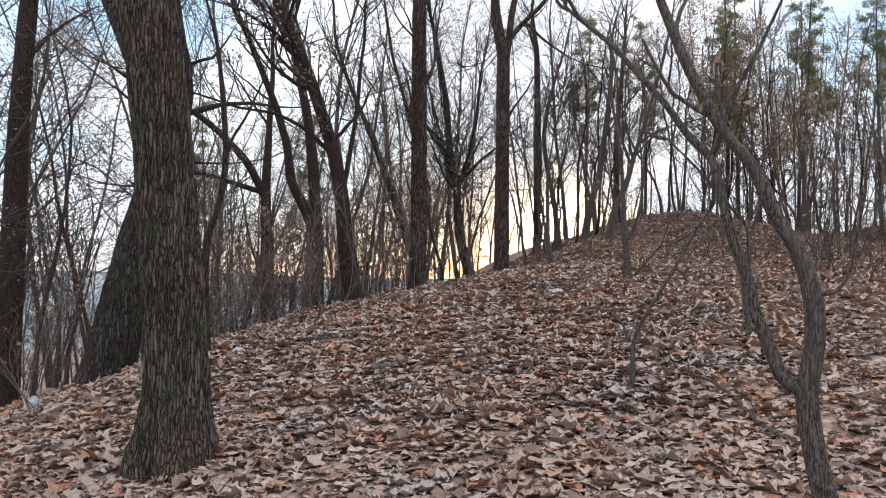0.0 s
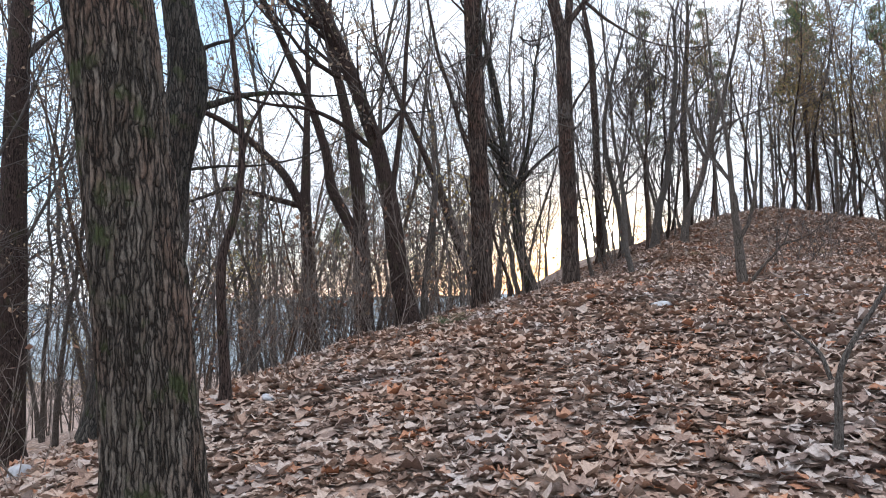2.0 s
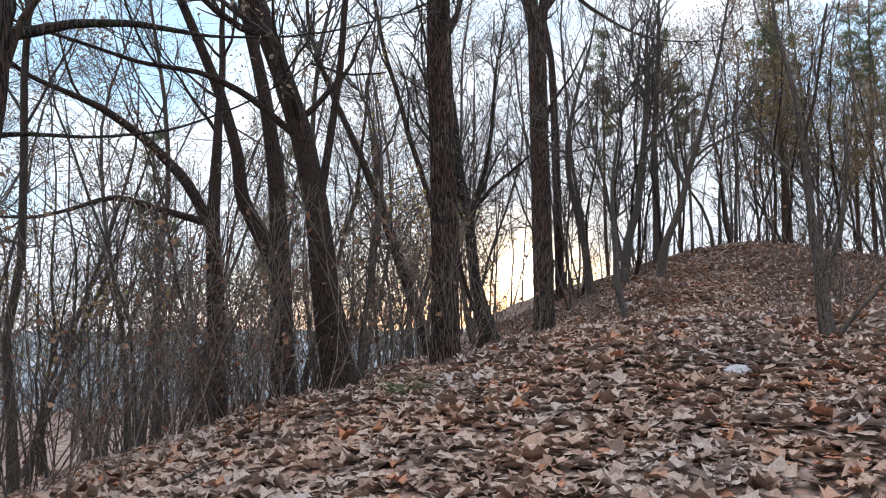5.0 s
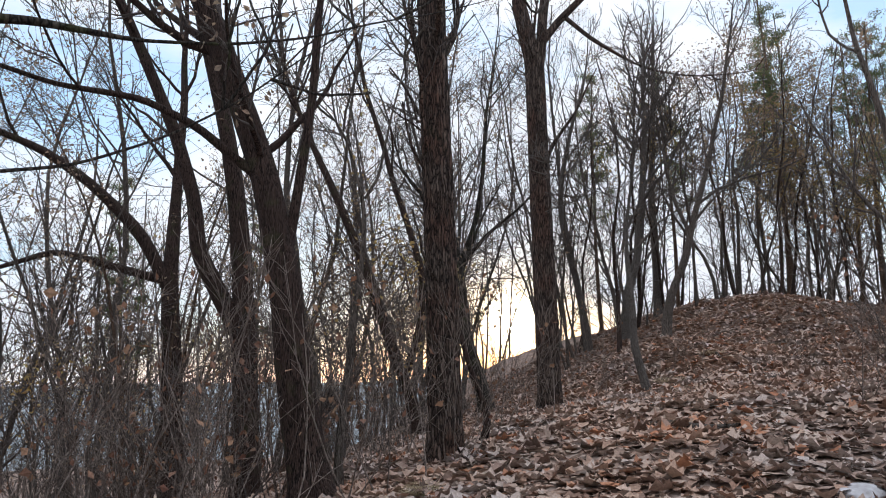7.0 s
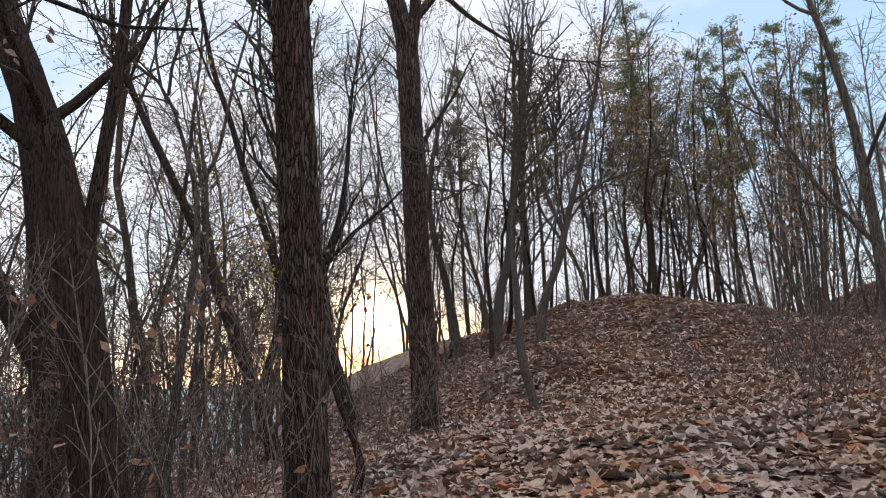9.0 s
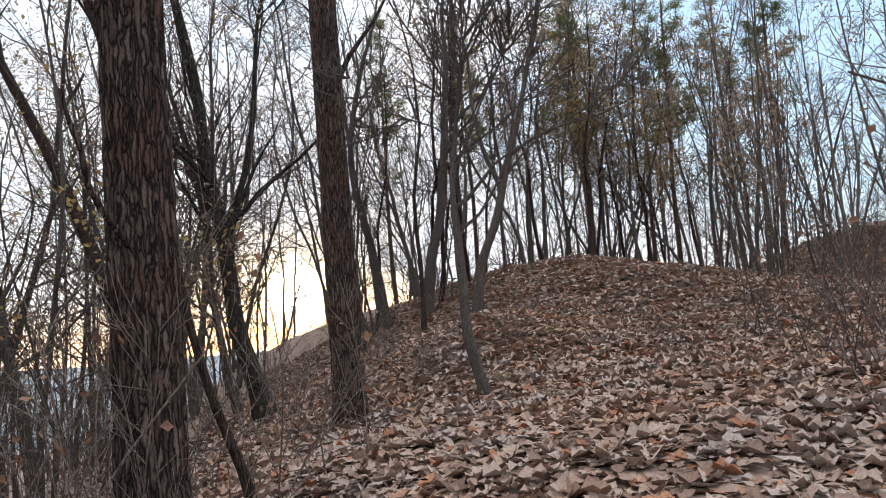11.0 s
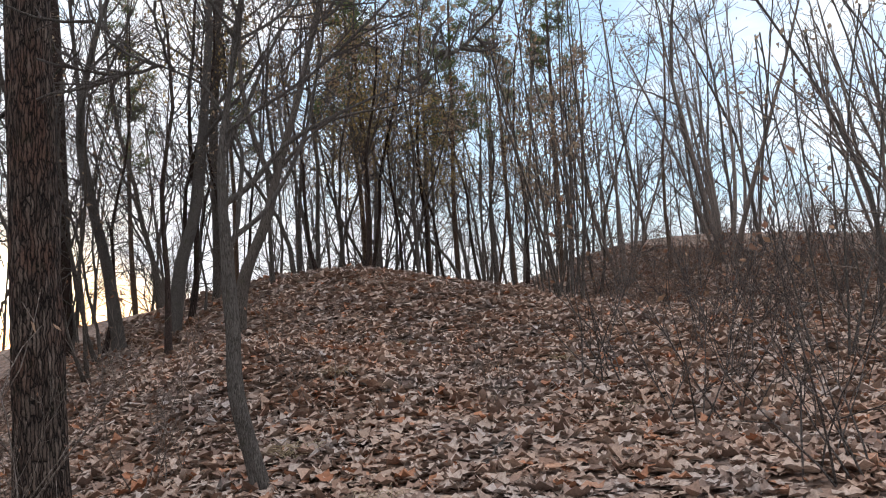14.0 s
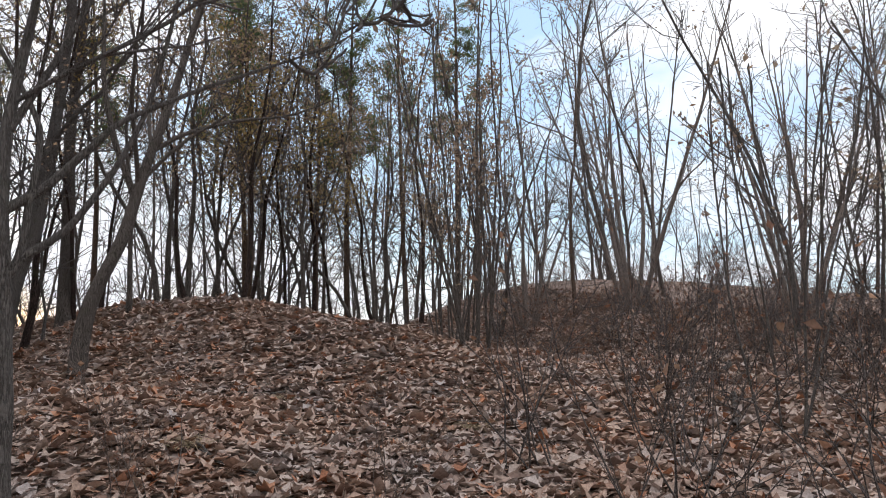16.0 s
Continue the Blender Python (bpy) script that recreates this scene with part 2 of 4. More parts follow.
# ---- the lie of the land: heights in metres every 5 m, from x -12 and y -5 ----
RELIEF = [
    [-2.83, -1.30, -0.23, 0.16, 0.43, 0.85, 1.37, 1.92, 2.50],
    [-3.10, -1.30, -0.23, 0.10, 0.45, 1.02, 1.69, 2.39, 3.11],
    [-3.17, -1.21, -0.36, -0.09, 0.54, 1.20, 2.00, 2.86, 3.71],
    [-3.19, -0.82, 0.82, 0.86, 0.97, 1.38, 2.26, 3.26, 4.23],
    [-2.65, -1.02, 1.09, 2.08, 1.38, 1.69, 2.52, 3.47, 4.50],
    [-1.99, -1.02, 0.39, 1.72, 1.85, 2.66, 3.02, 3.51, 4.30],
    [-2.66, -1.02, 0.42, 1.37, 2.77, 3.88, 3.60, 3.69, 4.34],
    [-2.91, -1.49, 0.15, 1.92, 3.56, 3.70, 3.75, 4.35, 5.39],
    [-3.13, -2.14, -0.34, 2.22, 4.35, 3.13, 3.20, 4.45, 5.39],
    [-3.43, -2.74, -1.01, 3.34, 3.63, 2.13, 2.40, 3.57, 4.09],
    [-3.68, -2.29, -0.96, 2.75, 2.17, 1.01, 1.22, 1.76, 1.90],
]
KNOLLS = [(8.55, 29.20, 2.87, 4.89, 0.65), (23.56, 29.53, 3.80, 4.96, 0.41), (4.25, 23.42, 1.48, 2.59, 0.74), (13.57, 28.26, 2.28, 3.30, -1.61), (21.56, 33.19, 2.77, 4.50, 0.54), (13.6, 22.6, 3.0, 2.8, -0.55), (-2.9, 9.2, 0.9, 1.2, 0.2)]
KNOTS = np.array(RELIEF)


def spline(t):
    t = np.abs(t)
    return np.where(t < 1, 2 / 3 - t * t + t**3 / 2, np.where(t < 2, (2 - np.minimum(t, 2)) ** 3 / 6, 0))


def height(x, y, rough=True):
    """Ground height at x, y (arrays or numbers)."""
    x, y = np.asarray(x, float), np.asarray(y, float)
    u, v = np.clip((x + 12) / 5, 0, 7.999), np.clip((y + 5) / 5, 0, 9.999)
    z = np.zeros(np.broadcast(u, v).shape)
    iu, iv = np.floor(u).astype(int), np.floor(v).astype(int)
    for dj in range(-1, 3):
        for di in range(-1, 3):
            i, j = iu + di, iv + dj
            z = z + KNOTS[np.clip(j, 0, 10), np.clip(i, 0, 8)] * spline(u - i) * spline(v - j)
    off = np.hypot(x - np.clip(x, -12, 28), y - np.clip(y, -5, 45))
    z = z - 0.16 * np.minimum(off, 90) - 14 * (1 - np.exp(-off / 160))
    for cx, cy, sx, sy, tall in KNOLLS:
        z = z + tall * np.exp(-(((x - cx) / sx) ** 2) - ((y - cy) / sy) ** 2)
    if rough:
        z = z + 0.045 * np.sin(x * 1.9 + 1.3 * np.sin(y * 0.9)) * np.sin(y * 1.5 + 0.8 * np.sin(x * 1.1)) + 0.02 * np.sin(x * 5.1 + y * 2.3) * np.sin(y * 4.7 - x * 1.7)
    return z


def hz(x, y):
    return float(height(x, y))


def mesh_object(name, verts, faces, mat, parent=None, smooth=True, label="", kind="", sizes=None):
    """One mesh object from arrays; faces: an (n, k) array of corners."""
    me = bpy.data.meshes.new(name)
    verts, faces = np.asarray(verts, np.float32), np.asarray(faces, np.int32)
    me.vertices.add(len(verts))
    me.vertices.foreach_set("co", verts.ravel())
    me.loops.add(faces.size)
    me.loops.foreach_set("vertex_index", faces.ravel())
    me.polygons.add(len(faces))
    me.polygons.foreach_set("loop_start", np.arange(0, faces.size, faces.shape[1], dtype=np.int32))
    me.polygons.foreach_set("use_smooth", np.full(len(faces), smooth))
    me.update(calc_edges=True)
    me.validate()
    me.materials.append(mat)
    ob = new(name, me)
    ob.parent = parent
    return tagged(ob, label=label, kind=kind)


def build_ground():
    s = np.linspace(-1, 1, 290)
    gx = 4 + 16 * np.sinh(s * 5.4) / math.sinh(1.55) * 0.5
    gy = 14 + 20 * np.sinh(s * 5.2) / math.sinh(1.55) * 0.5
    X, Y = np.meshgrid(gx, gy)
    Z = height(X, Y)
    V = np.stack([X, Y, Z], -1).reshape(-1, 3)
    n = len(s)
    a = (np.arange(n - 1)[:, None] * n + np.arange(n - 1)[None]).ravel()
    F = np.stack([a, a + 1, a + n + 1, a + n], -1)
    g = mesh_object("ground", V, F, SOIL, kind="structure")
    return tagged(g, label="sloping woodland floor of brown soil under dry fallen oak leaves")


build_ground()

# ---- wood and leaves ----


def tubes(lines, sides):
    """Verts and quads of tapering tubes along lines of (points, radii)."""
    V, F, base = [], [], 0
    ang = np.arange(sides) * 2 * math.pi / sides
    ca, sa = np.cos(ang), np.sin(ang)
    for pts, rad in lines:
        pts, rad = np.asarray(pts, float), np.asarray(rad, float)
        d = np.gradient(pts, axis=0)
        d /= np.linalg.norm(d, axis=1)[:, None] + 1e-9
        ref = np.where(np.abs(d[:, 2:3]) > 0.9, np.array([[1.0, 0, 0]]), np.array([[0, 0, 1.0]]))
        ref = np.repeat(ref[:1], len(d), 0)
        u = np.cross(d, ref)
        u /= np.linalg.norm(u, axis=1)[:, None] + 1e-9
        w = np.cross(d, u)
        ring = pts[:, None] + rad[:, None, None] * (ca[None, :, None] * u[:, None] + sa[None, :, None] * w[:, None])
        V.append(ring.reshape(-1, 3))
        k = len(pts)
        i = (np.arange(k - 1)[:, None] * sides + np.arange(sides)[None]).ravel()
        j = (np.arange(k - 1)[:, None] * sides + (np.arange(sides)[None] + 1) % sides).ravel()
        F.append(np.stack([i, j, j + sides, i + sides], -1) + base)
        base += k * sides
    return np.concatenate(V), np.concatenate(F)


def shoot(rng, start, way, length, r0, r1, segs, wander=0.12, up=0.1):
    """A wandering line of wood that turns towards the light."""
    pts, d = [np.array(start, float)], np.array(way, float)
    d /= np.linalg.norm(d)
    for _ in range(segs):
        d = d + rng.normal(0, wander, 3) + np.array([0, 0, up])
        d /= np.linalg.norm(d)
        pts.append(pts[-1] + d * length / segs)
    return np.array(pts), np.linspace(r0, r1, segs + 1)


def side_way(rng, d, spread):
    """A way that leaves d by about spread radians to a random side."""
    d = d / (np.linalg.norm(d) + 1e-9)
    r = rng.normal(0, 1, 3)
    r -= d * (r @ d)
    r /= np.linalg.norm(r) + 1e-9
    return d * math.cos(spread) + r * math.sin(spread)


def ramify(rng, lines, per_metre, low, ratio, spread, segs, thin, up=0.1, wander=0.14, least=1):
    """Side shoots along every line. low: where along the line they begin."""
    out = []
    for pts, rad in lines:
        seg = np.linalg.norm(np.diff(pts, axis=0), axis=1)
        total = seg.sum()
        n = max(least, int(rng.poisson(per_metre * total * (1 - low))))
        for f in low + (1 - low) * rng.random(n) ** 0.9:
            s = f * (len(pts) - 1)
            i = min(int(s), len(pts) - 2)
            p = pts[i] + (pts[i + 1] - pts[i]) * (s - i)
            r = np.interp(s, range(len(rad)), rad)
            L = total * ratio * (1.15 - 0.75 * f) * rng.uniform(0.6, 1.3)
            out.append(shoot(rng, p, side_way(rng, pts[i + 1] - pts[i], rng.normal(spread, 0.2)), L, max(min(r * 0.5, L * 0.022), thin), thin * 0.7, segs, wander, up))
    return out


OUTLINE = np.array([(0.02, -0.52), (0.28, -0.26), (0.24, 0.0), (0.36, 0.2), (0.08, 0.5), (-0.31, 0.28), (-0.24, 0.02), (-0.31, -0.22)])
TINY = np.array([(0, -0.5), (0.3, 0.05), (0, 0.5), (-0.3, 0.05)])
SIMPLE = np.array([(0, -0.5), (0.22, -0.15), (0.28, 0.15), (0, 0.5), (-0.28, 0.15), (-0.22, -0.15)])


def leaves(rng, where, sizes, tilt, outline=SIMPLE, curl=0.25, flat=True):
    """Leaf blades at the places, each a fan round a raised or sunk middle."""
    n, k = len(where), len(outline)
    spin, lean, az = rng.random(n) * 2 * math.pi, rng.random(n) * tilt, rng.random(n) * 2 * math.pi
    x, y = outline[:, 0][None] * rng.uniform(0.8, 1.35, (n, 1)), outline[:, 1][None] * np.ones((n, 1))
    z = curl * rng.uniform(-0.7, 1.5, (n, 1)) * (x * x * 5 + y * y * rng.uniform(-1.4, 1.8, (n, 1))) + rng.normal(0, 0.03, (n, k))
    z = z + curl * rng.uniform(-0.6, 1.0, (n, 1)) * np.abs(x)
    P = np.concatenate([np.stack([x, y, z], -1), np.zeros((n, 1, 3))], 1) * np.asarray(sizes)[:, None, None]
    c, s = np.cos(spin)[:, None], np.sin(spin)[:, None]
    X, Y, Z = P[..., 0] * c - P[..., 1] * s, P[..., 0] * s + P[..., 1] * c, P[..., 2]
    cl, sl = np.cos(lean)[:, None], np.sin(lean)[:, None]
    Y, Z = Y * cl - Z * sl, Y * sl + Z * cl
    c, s = np.cos(az)[:, None], np.sin(az)[:, None]
    P = np.stack([X * c - Y * s, X * s + Y * c, Z], -1) + np.asarray(where)[:, None]
    i = np.arange(k)
    tri = np.stack([np.full(k, k), i, (i + 1) % k], -1)
    F = (np.arange(n)[:, None, None] * (k + 1) + tri[None]).reshape(-1, 3)
    return P.reshape(-1, 3), F


def leaf_places(rng, lines, n, spread=0.06, low=0.3):
    out = []
    for _ in range(n):
        pts, _r = lines[rng.integers(len(lines))]
        s = rng.uniform(low, 1) * (len(pts) - 1)
        i = min(int(s), len(pts) - 2)
        out.append(pts[i] + (pts[i + 1] - pts[i]) * (s - i) + rng.normal(0, spread, 3))
    return np.array(out)


def clumped(rng, lines, clumps, per, spread):
    mid = leaf_places(rng, lines, clumps, 0.05)
    return np.concatenate([m + rng.normal(0, spread, (per, 3)) for m in mid])


def trunk_mesh(name, pts, rad, mat, parent, sides=14, rings=40, flare=0.5, ridge=0.0, seed=0, label=""):
    """A trunk along pts with a flared, buttressed foot and furrowed bark."""
    pts, rad = np.asarray(pts, float), np.asarray(rad, float)
    s = np.linspace(0, len(pts) - 1, rings)
    if len(pts) > 2:
        P = np.stack([np.interp(s, range(len(pts)), pts[:, a]) for a in range(3)], -1)
        for _ in range(3):
            P[1:-1] = (P[:-2] + 2 * P[1:-1] + P[2:]) / 4
    else:
        P = pts[0] + (pts[-1] - pts[0]) * (s / (len(pts) - 1))[:, None]
    R = np.interp(s, range(len(pts)), rad)
    V = []
    for k in range(rings):
        up = max(0.0, 1 - (P[k, 2] - pts[0, 2]) / (0.55 + 0.5 * (flare > 0.6)))
        for a in range(sides):
            t = a * 2 * math.pi / sides
            r = R[k] * (1 + flare * up**2.2 * (0.75 + 0.5 * math.sin(3 * t + seed) + 0.25 * math.sin(5 * t + seed * 2)))
            r *= 1 + 0.06 * noise.noise((math.cos(t) * 1.3 + seed, math.sin(t) * 1.3, P[k, 2] * 2.2))
            if ridge:
                q = noise.noise((math.cos(t) * 7.5 + seed, math.sin(t) * 7.5, P[k, 2] * 3.0))
                q2 = noise.noise((math.cos(t) * 17, math.sin(t) * 17 + seed, P[k, 2] * 8.0))
                r += ridge * (0.7 - min(1, abs(q) * 3.6)) * -1.0 + ridge * 0.45 * q2
            V.append((P[k, 0] + r * math.cos(t), P[k, 1] + r * math.sin(t), P[k, 2]))
    i = (np.arange(rings - 1)[:, None] * sides + np.arange(sides)[None]).ravel()
    j = (np.arange(rings - 1)[:, None] * sides + (np.arange(sides)[None] + 1) % sides).ravel()
    F = np.stack([i, j, j + sides, i + sides], -1)
    return mesh_object(name, V, F, mat, parent, label=label)


def grown(rng, pts, rad, more):
    """The line carried on by so many metres, thinning out."""
    pts, rad = [np.array(p, float) for p in pts], list(rad)
    pts[0][2] = min(pts[0][2], 0.0) - 0.05 if abs(pts[0][2]) < 0.9 and rad[0] > 0.05 else pts[0][2]
    if more > 0:
        d = pts[-1] - pts[-2]
        d = d / np.linalg.norm(d)
        r0 = rad[-1]
        for k in range(6):
            d = d + rng.normal(0, 0.1, 3) + np.array([0, 0, 0.12])
            d /= np.linalg.norm(d)
            pts.append(pts[-1] + d * more / 6)
            rad.append(r0 * (1 - 0.14 * (k + 1)))
    return np.array(pts), np.array(rad)


def tree(kind_name, label, x, y, pts, rad, limbs=(), mat=BARK_DARK, seed=1, ridge=0.0, sides=14, rings=40, boughs=1.5, low=0.45, bough=0.3, twigs=3.5, fine=5.0, dry=0, group="", flare=0.5, more=5.0, leafy=0):
    """A bare tree. leafy: so many large dry leaves hang on its last limb. pts: the trunk's line from its foot, relative to it; limbs: lines of (points, radii) of its great forks."""
    rng = np.random.default_rng(seed)
    top = tagged(new(kind_name), label=label, category="tree", group=group)
    top.location = (x, y, hz(x, y) - 0.05)
    pts, rad = grown(rng, pts, rad, more)
    trunk_mesh("trunk", pts, rad, mat, top, sides, rings, flare, ridge, seed)
    main = [(pts, np.array(rad, float))]
    for lp, lr in limbs:
        lp, lr = grown(rng, lp, lr, more * 0.6)
        s = np.linspace(0, len(lp) - 1, 4 * len(lp))
        Q = np.stack([np.interp(s, range(len(lp)), lp[:, a]) for a in range(3)], -1)
        Q[1:-1] = (Q[:-2] + 2 * Q[1:-1] + Q[2:]) / 4
        V, F = tubes([(Q, np.interp(s, range(len(lp)), lr))], 9)
        mesh_object("limb", V, F, mat, top)
        main.append((lp, lr))
    L1 = ramify(rng, main, boughs, low, bough, 0.75, 7, 0.013, 0.10)
    for line in L1:
        V, F = tubes([line], 5)
        mesh_object("branch", V, F, mat, top)
    L2 = ramify(rng, L1, twigs, 0.12, 0.42, 0.7, 4, 0.008, 0.06)
    L3 = ramify(rng, L2, fine, 0.15, 0.55, 0.7, 3, 0.005, 0.03, 0.2)
    V1, F1 = tubes(L2, 4)
    V2, F2 = tubes(L3, 3)
    mesh_object("twig_crown", np.concatenate([V1, V2]), np.concatenate([F1, F2 + len(V1)]), TWIG, top, kind="stuff")
    if leafy:
        M1 = ramify(rng, main[-1:], 4.0, 0.2, 0.4, 0.8, 4, 0.006, -0.05)
        V, F = tubes(M1, 4)
        mesh_object("leafy_twigs", V, F, TWIG, top, kind="stuff")
        W = clumped(rng, M1, max(1, leafy // 4), 4, 0.07)
        V, F = leaves(rng, W, rng.uniform(0.08, 0.13, len(W)), 2.6, OUTLINE, 0.5)
        mesh_object("hanging_leaves", V, F, DRY, top, smooth=False, kind="stuff")
    if dry:
        W = clumped(rng, L2, max(1, dry // 8), 8, 0.12)
        V, F = leaves(rng, W, rng.uniform(0.04, 0.085, len(W)), 2.6)
        mesh_object("dry_foliage", V, F, DRY, top, smooth=False, kind="stuff")
    return top


# ---- the trees that stand by the way ----
tree("oak_tree", "thick oak with grey furrowed bark and a flared mossy foot", -2.15, 5.85,
     [(0.07, 0.03, -0.05), (0.04, 0.02, 0.81), (-0.05, -0.02, 1.91), (-0.13, -0.05, 2.79), (-0.24, -0.09, 3.66)], [0.25, 0.24, 0.222, 0.22, 0.20],
     [([(-0.14, -0.06, 2.95), (-0.36, -0.13, 3.47), (-0.55, -0.19, 3.9), (-0.85, -0.28, 4.6)], [0.17, 0.14, 0.12, 0.085]),
      ([(-0.3, -0.1, 3.85), (-0.8, -0.1, 4.05), (-1.35, -0.1, 3.8), (-1.8, -0.15, 3.35), (-2.1, -0.2, 2.9)], [0.035, 0.028, 0.02, 0.014, 0.008])],
     BARK_OAK, 11, leafy=110, ridge=0.022, sides=130, rings=280, flare=0.75, low=0.55, boughs=1.1, dry=40, more=5)
tree("oak_tree", "dark leaning mossy oak on the edge of the slope", -4.6, 11.1,
     [(-0.26, -0.14, 0.0), (-0.22, -0.12, 0.23), (-0.12, -0.06, 0.69), (-0.03, -0.02, 1.27), (0.1, 0.05, 1.97), (0.25, 0.13, 2.69), (0.31, 0.16, 3.22), (0.41, 0.22, 3.71), (0.5, 0.26, 4.16), (0.49, 0.25, 4.6), (0.44, 0.23, 4.86)], [0.38, 0.36, 0.35, 0.335, 0.30, 0.265, 0.255, 0.26, 0.24, 0.22, 0.205],
     [([(0.55, 0.29, 3.88), (0.84, 0.44, 4.0), (1.07, 0.56, 4.11), (1.46, 0.76, 4.19), (1.81, 0.95, 4.19), (2.02, 1.06, 4.19)], [0.055, 0.045, 0.036, 0.028, 0.02, 0.012]),
      ([(0.3, 0.15, 3.6), (0.02, 0.01, 3.93), (-0.19, -0.1, 4.14), (-0.35, -0.18, 4.24)], [0.03, 0.022, 0.017, 0.012]),
      ([(0.35, 0.2, 3.1), (0.8, 0.42, 3.19), (1.22, 0.64, 3.21)], [0.026, 0.018, 0.012])],
     BARK_MOSS, 12, ridge=0.02, sides=90, rings=180, flare=0.15, low=0.5, more=6, dry=60)
tree("oak_tree", "dark straight oak with dry leaves low on the slope", -7.3, 12.9,
     [(-0.02, -0.01, 0), (-0.00, -0.00, 2.57), (-0.00, -0.00, 4.48), (0.05, 0.03, 6.33), (0.12, 0.07, 7.71)], [0.21, 0.195, 0.17, 0.15, 0.14],
     (), BARK_DARK, 13, ridge=0.01, sides=32, rings=70, low=0.25, dry=260)
tree("forked_tree", "dark tree that forks low into two bent trunks", -3.0, 17.7,
     [(0.05, 0.01, 0), (0.01, 0.00, 1.95), (-0.09, -0.02, 3.58), (-0.24, -0.05, 4.66), (-0.46, -0.11, 5.67), (-0.70, -0.17, 6.71)], [0.19, 0.155, 0.125, 0.11, 0.095, 0.08],
     [([(-0.03, -0.01, 2.1), (-0.35, -0.08, 2.75), (-0.60, -0.14, 3.26), (-0.66, -0.16, 3.94), (-0.92, -0.23, 4.84), (-1.25, -0.34, 5.66), (-1.62, -0.47, 6.55)], [0.125, 0.118, 0.11, 0.093, 0.085, 0.073, 0.065])],
     BARK_DARK, 14, ridge=0.006, sides=28, rings=60, low=0.3, boughs=2.2, dry=500, more=4)
tree("oak_tree", "dark reddish oak leaning off a broad torn foot", -1.75, 14.3,
     [(0.07, 0.01, 0), (-0.13, -0.02, 1.16), (-0.21, -0.03, 1.99), (-0.39, -0.06, 2.91), (-0.65, -0.11, 3.68), (-0.93, -0.18, 4.47)], [0.20, 0.155, 0.137, 0.128, 0.118, 0.112],
     [([(-0.21, -0.03, 2.1), (-0.05, -0.01, 3.19), (0.02, 0.00, 3.73), (0.07, 0.01, 4.57)], [0.05, 0.044, 0.040, 0.034]),
      ([(-0.39, -0.06, 2.85), (-0.97, -0.19, 3.34), (-1.42, -0.33, 3.55), (-2.04, -0.58, 3.58)], [0.045, 0.038, 0.030, 0.022])],
     BARK_DARK, 15, ridge=0.009, sides=40, rings=90, flare=0.45, low=0.22, boughs=2.6, twigs=4.2, dry=900)
tree("oak_tree", "tall straight dark oak with flaking reddish brown bark beside the path", -0.55, 14.92,
     [(-0.0, 0.00, 0), (0.00, -0.00, 1.46), (-0.03, 0.00, 3.06), (-0.06, 0.00, 4.71), (-0.09, 0.00, 6.39)], [0.17, 0.155, 0.145, 0.138, 0.128],
     (), BARK_RED, 16, ridge=0.017, sides=72, rings=240, flare=0.35, low=0.10, boughs=2.6, bough=0.12, twigs=4.0, more=5)
tree("oak_tree", "tall straight brown oak forking high above the leafy slope", 1.50, 20.75,
     [(0.0, 0.00, 0), (-0.02, 0.00, 2.08), (-0.03, 0.01, 3.93), (-0.04, 0.01, 6.2), (-0.26, 0.05, 7.3)], [0.21, 0.19, 0.18, 0.17, 0.13],
     [([(0.0, 0.0, 6.0), (0.10, -0.01, 6.6), (0.14, -0.03, 7.12), (0.21, -0.04, 7.57)], [0.11, 0.10, 0.09, 0.085]),
      ([(0.10, -0.02, 6.6), (0.40, -0.08, 6.99), (0.93, -0.20, 7.49), (1.25, -0.29, 7.90)], [0.075, 0.070, 0.060, 0.050]),
      ([(0.5, -0.10, 7.10), (0.98, -0.22, 6.59), (1.64, -0.40, 6.07)], [0.045, 0.038, 0.02])],
     BARK_RED, 17, ridge=0.016, sides=56, rings=170, flare=0.4, low=0.2, boughs=0.9, bough=0.15, more=4)
tree("oak_tree", "slim straight brown trunk just behind a thicker oak", 3.90, 33.0,
     [(0, 0, 0), (-0.02, 0, 3), (-0.05, 0, 6), (-0.1, 0, 8)], [0.165, 0.15, 0.14, 0.13], (), BARK_DARK, 18, ridge=0.006, sides=24, rings=60, low=0.35, bough=0.2)
tree("leaning_tree", "tree leaning over from a bent mossy foot", 0.93, 25.49,
     [(0.0, 0.0, 0.0), (-0.22, 0.02, 0.81), (-0.48, 0.04, 1.66), (-0.55, 0.05, 2.59), (-0.64, 0.06, 3.64), (-0.87, 0.08, 4.62), (-0.97, 0.09, 6.11), (-1.25, 0.11, 7.52), (-1.37, 0.12, 8.14)], [0.21, 0.18, 0.155, 0.135, 0.12, 0.11, 0.10, 0.085, 0.07],
     [([(-0.6, 0.05, 3.4), (-0.2, 0.0, 4.4), (0.0, -0.05, 5.5), (0.1, -0.1, 6.8)], [0.07, 0.06, 0.05, 0.04])], BARK_MOSS, 19, ridge=0.006, sides=32, rings=60, low=0.2, boughs=2.2, dry=320)
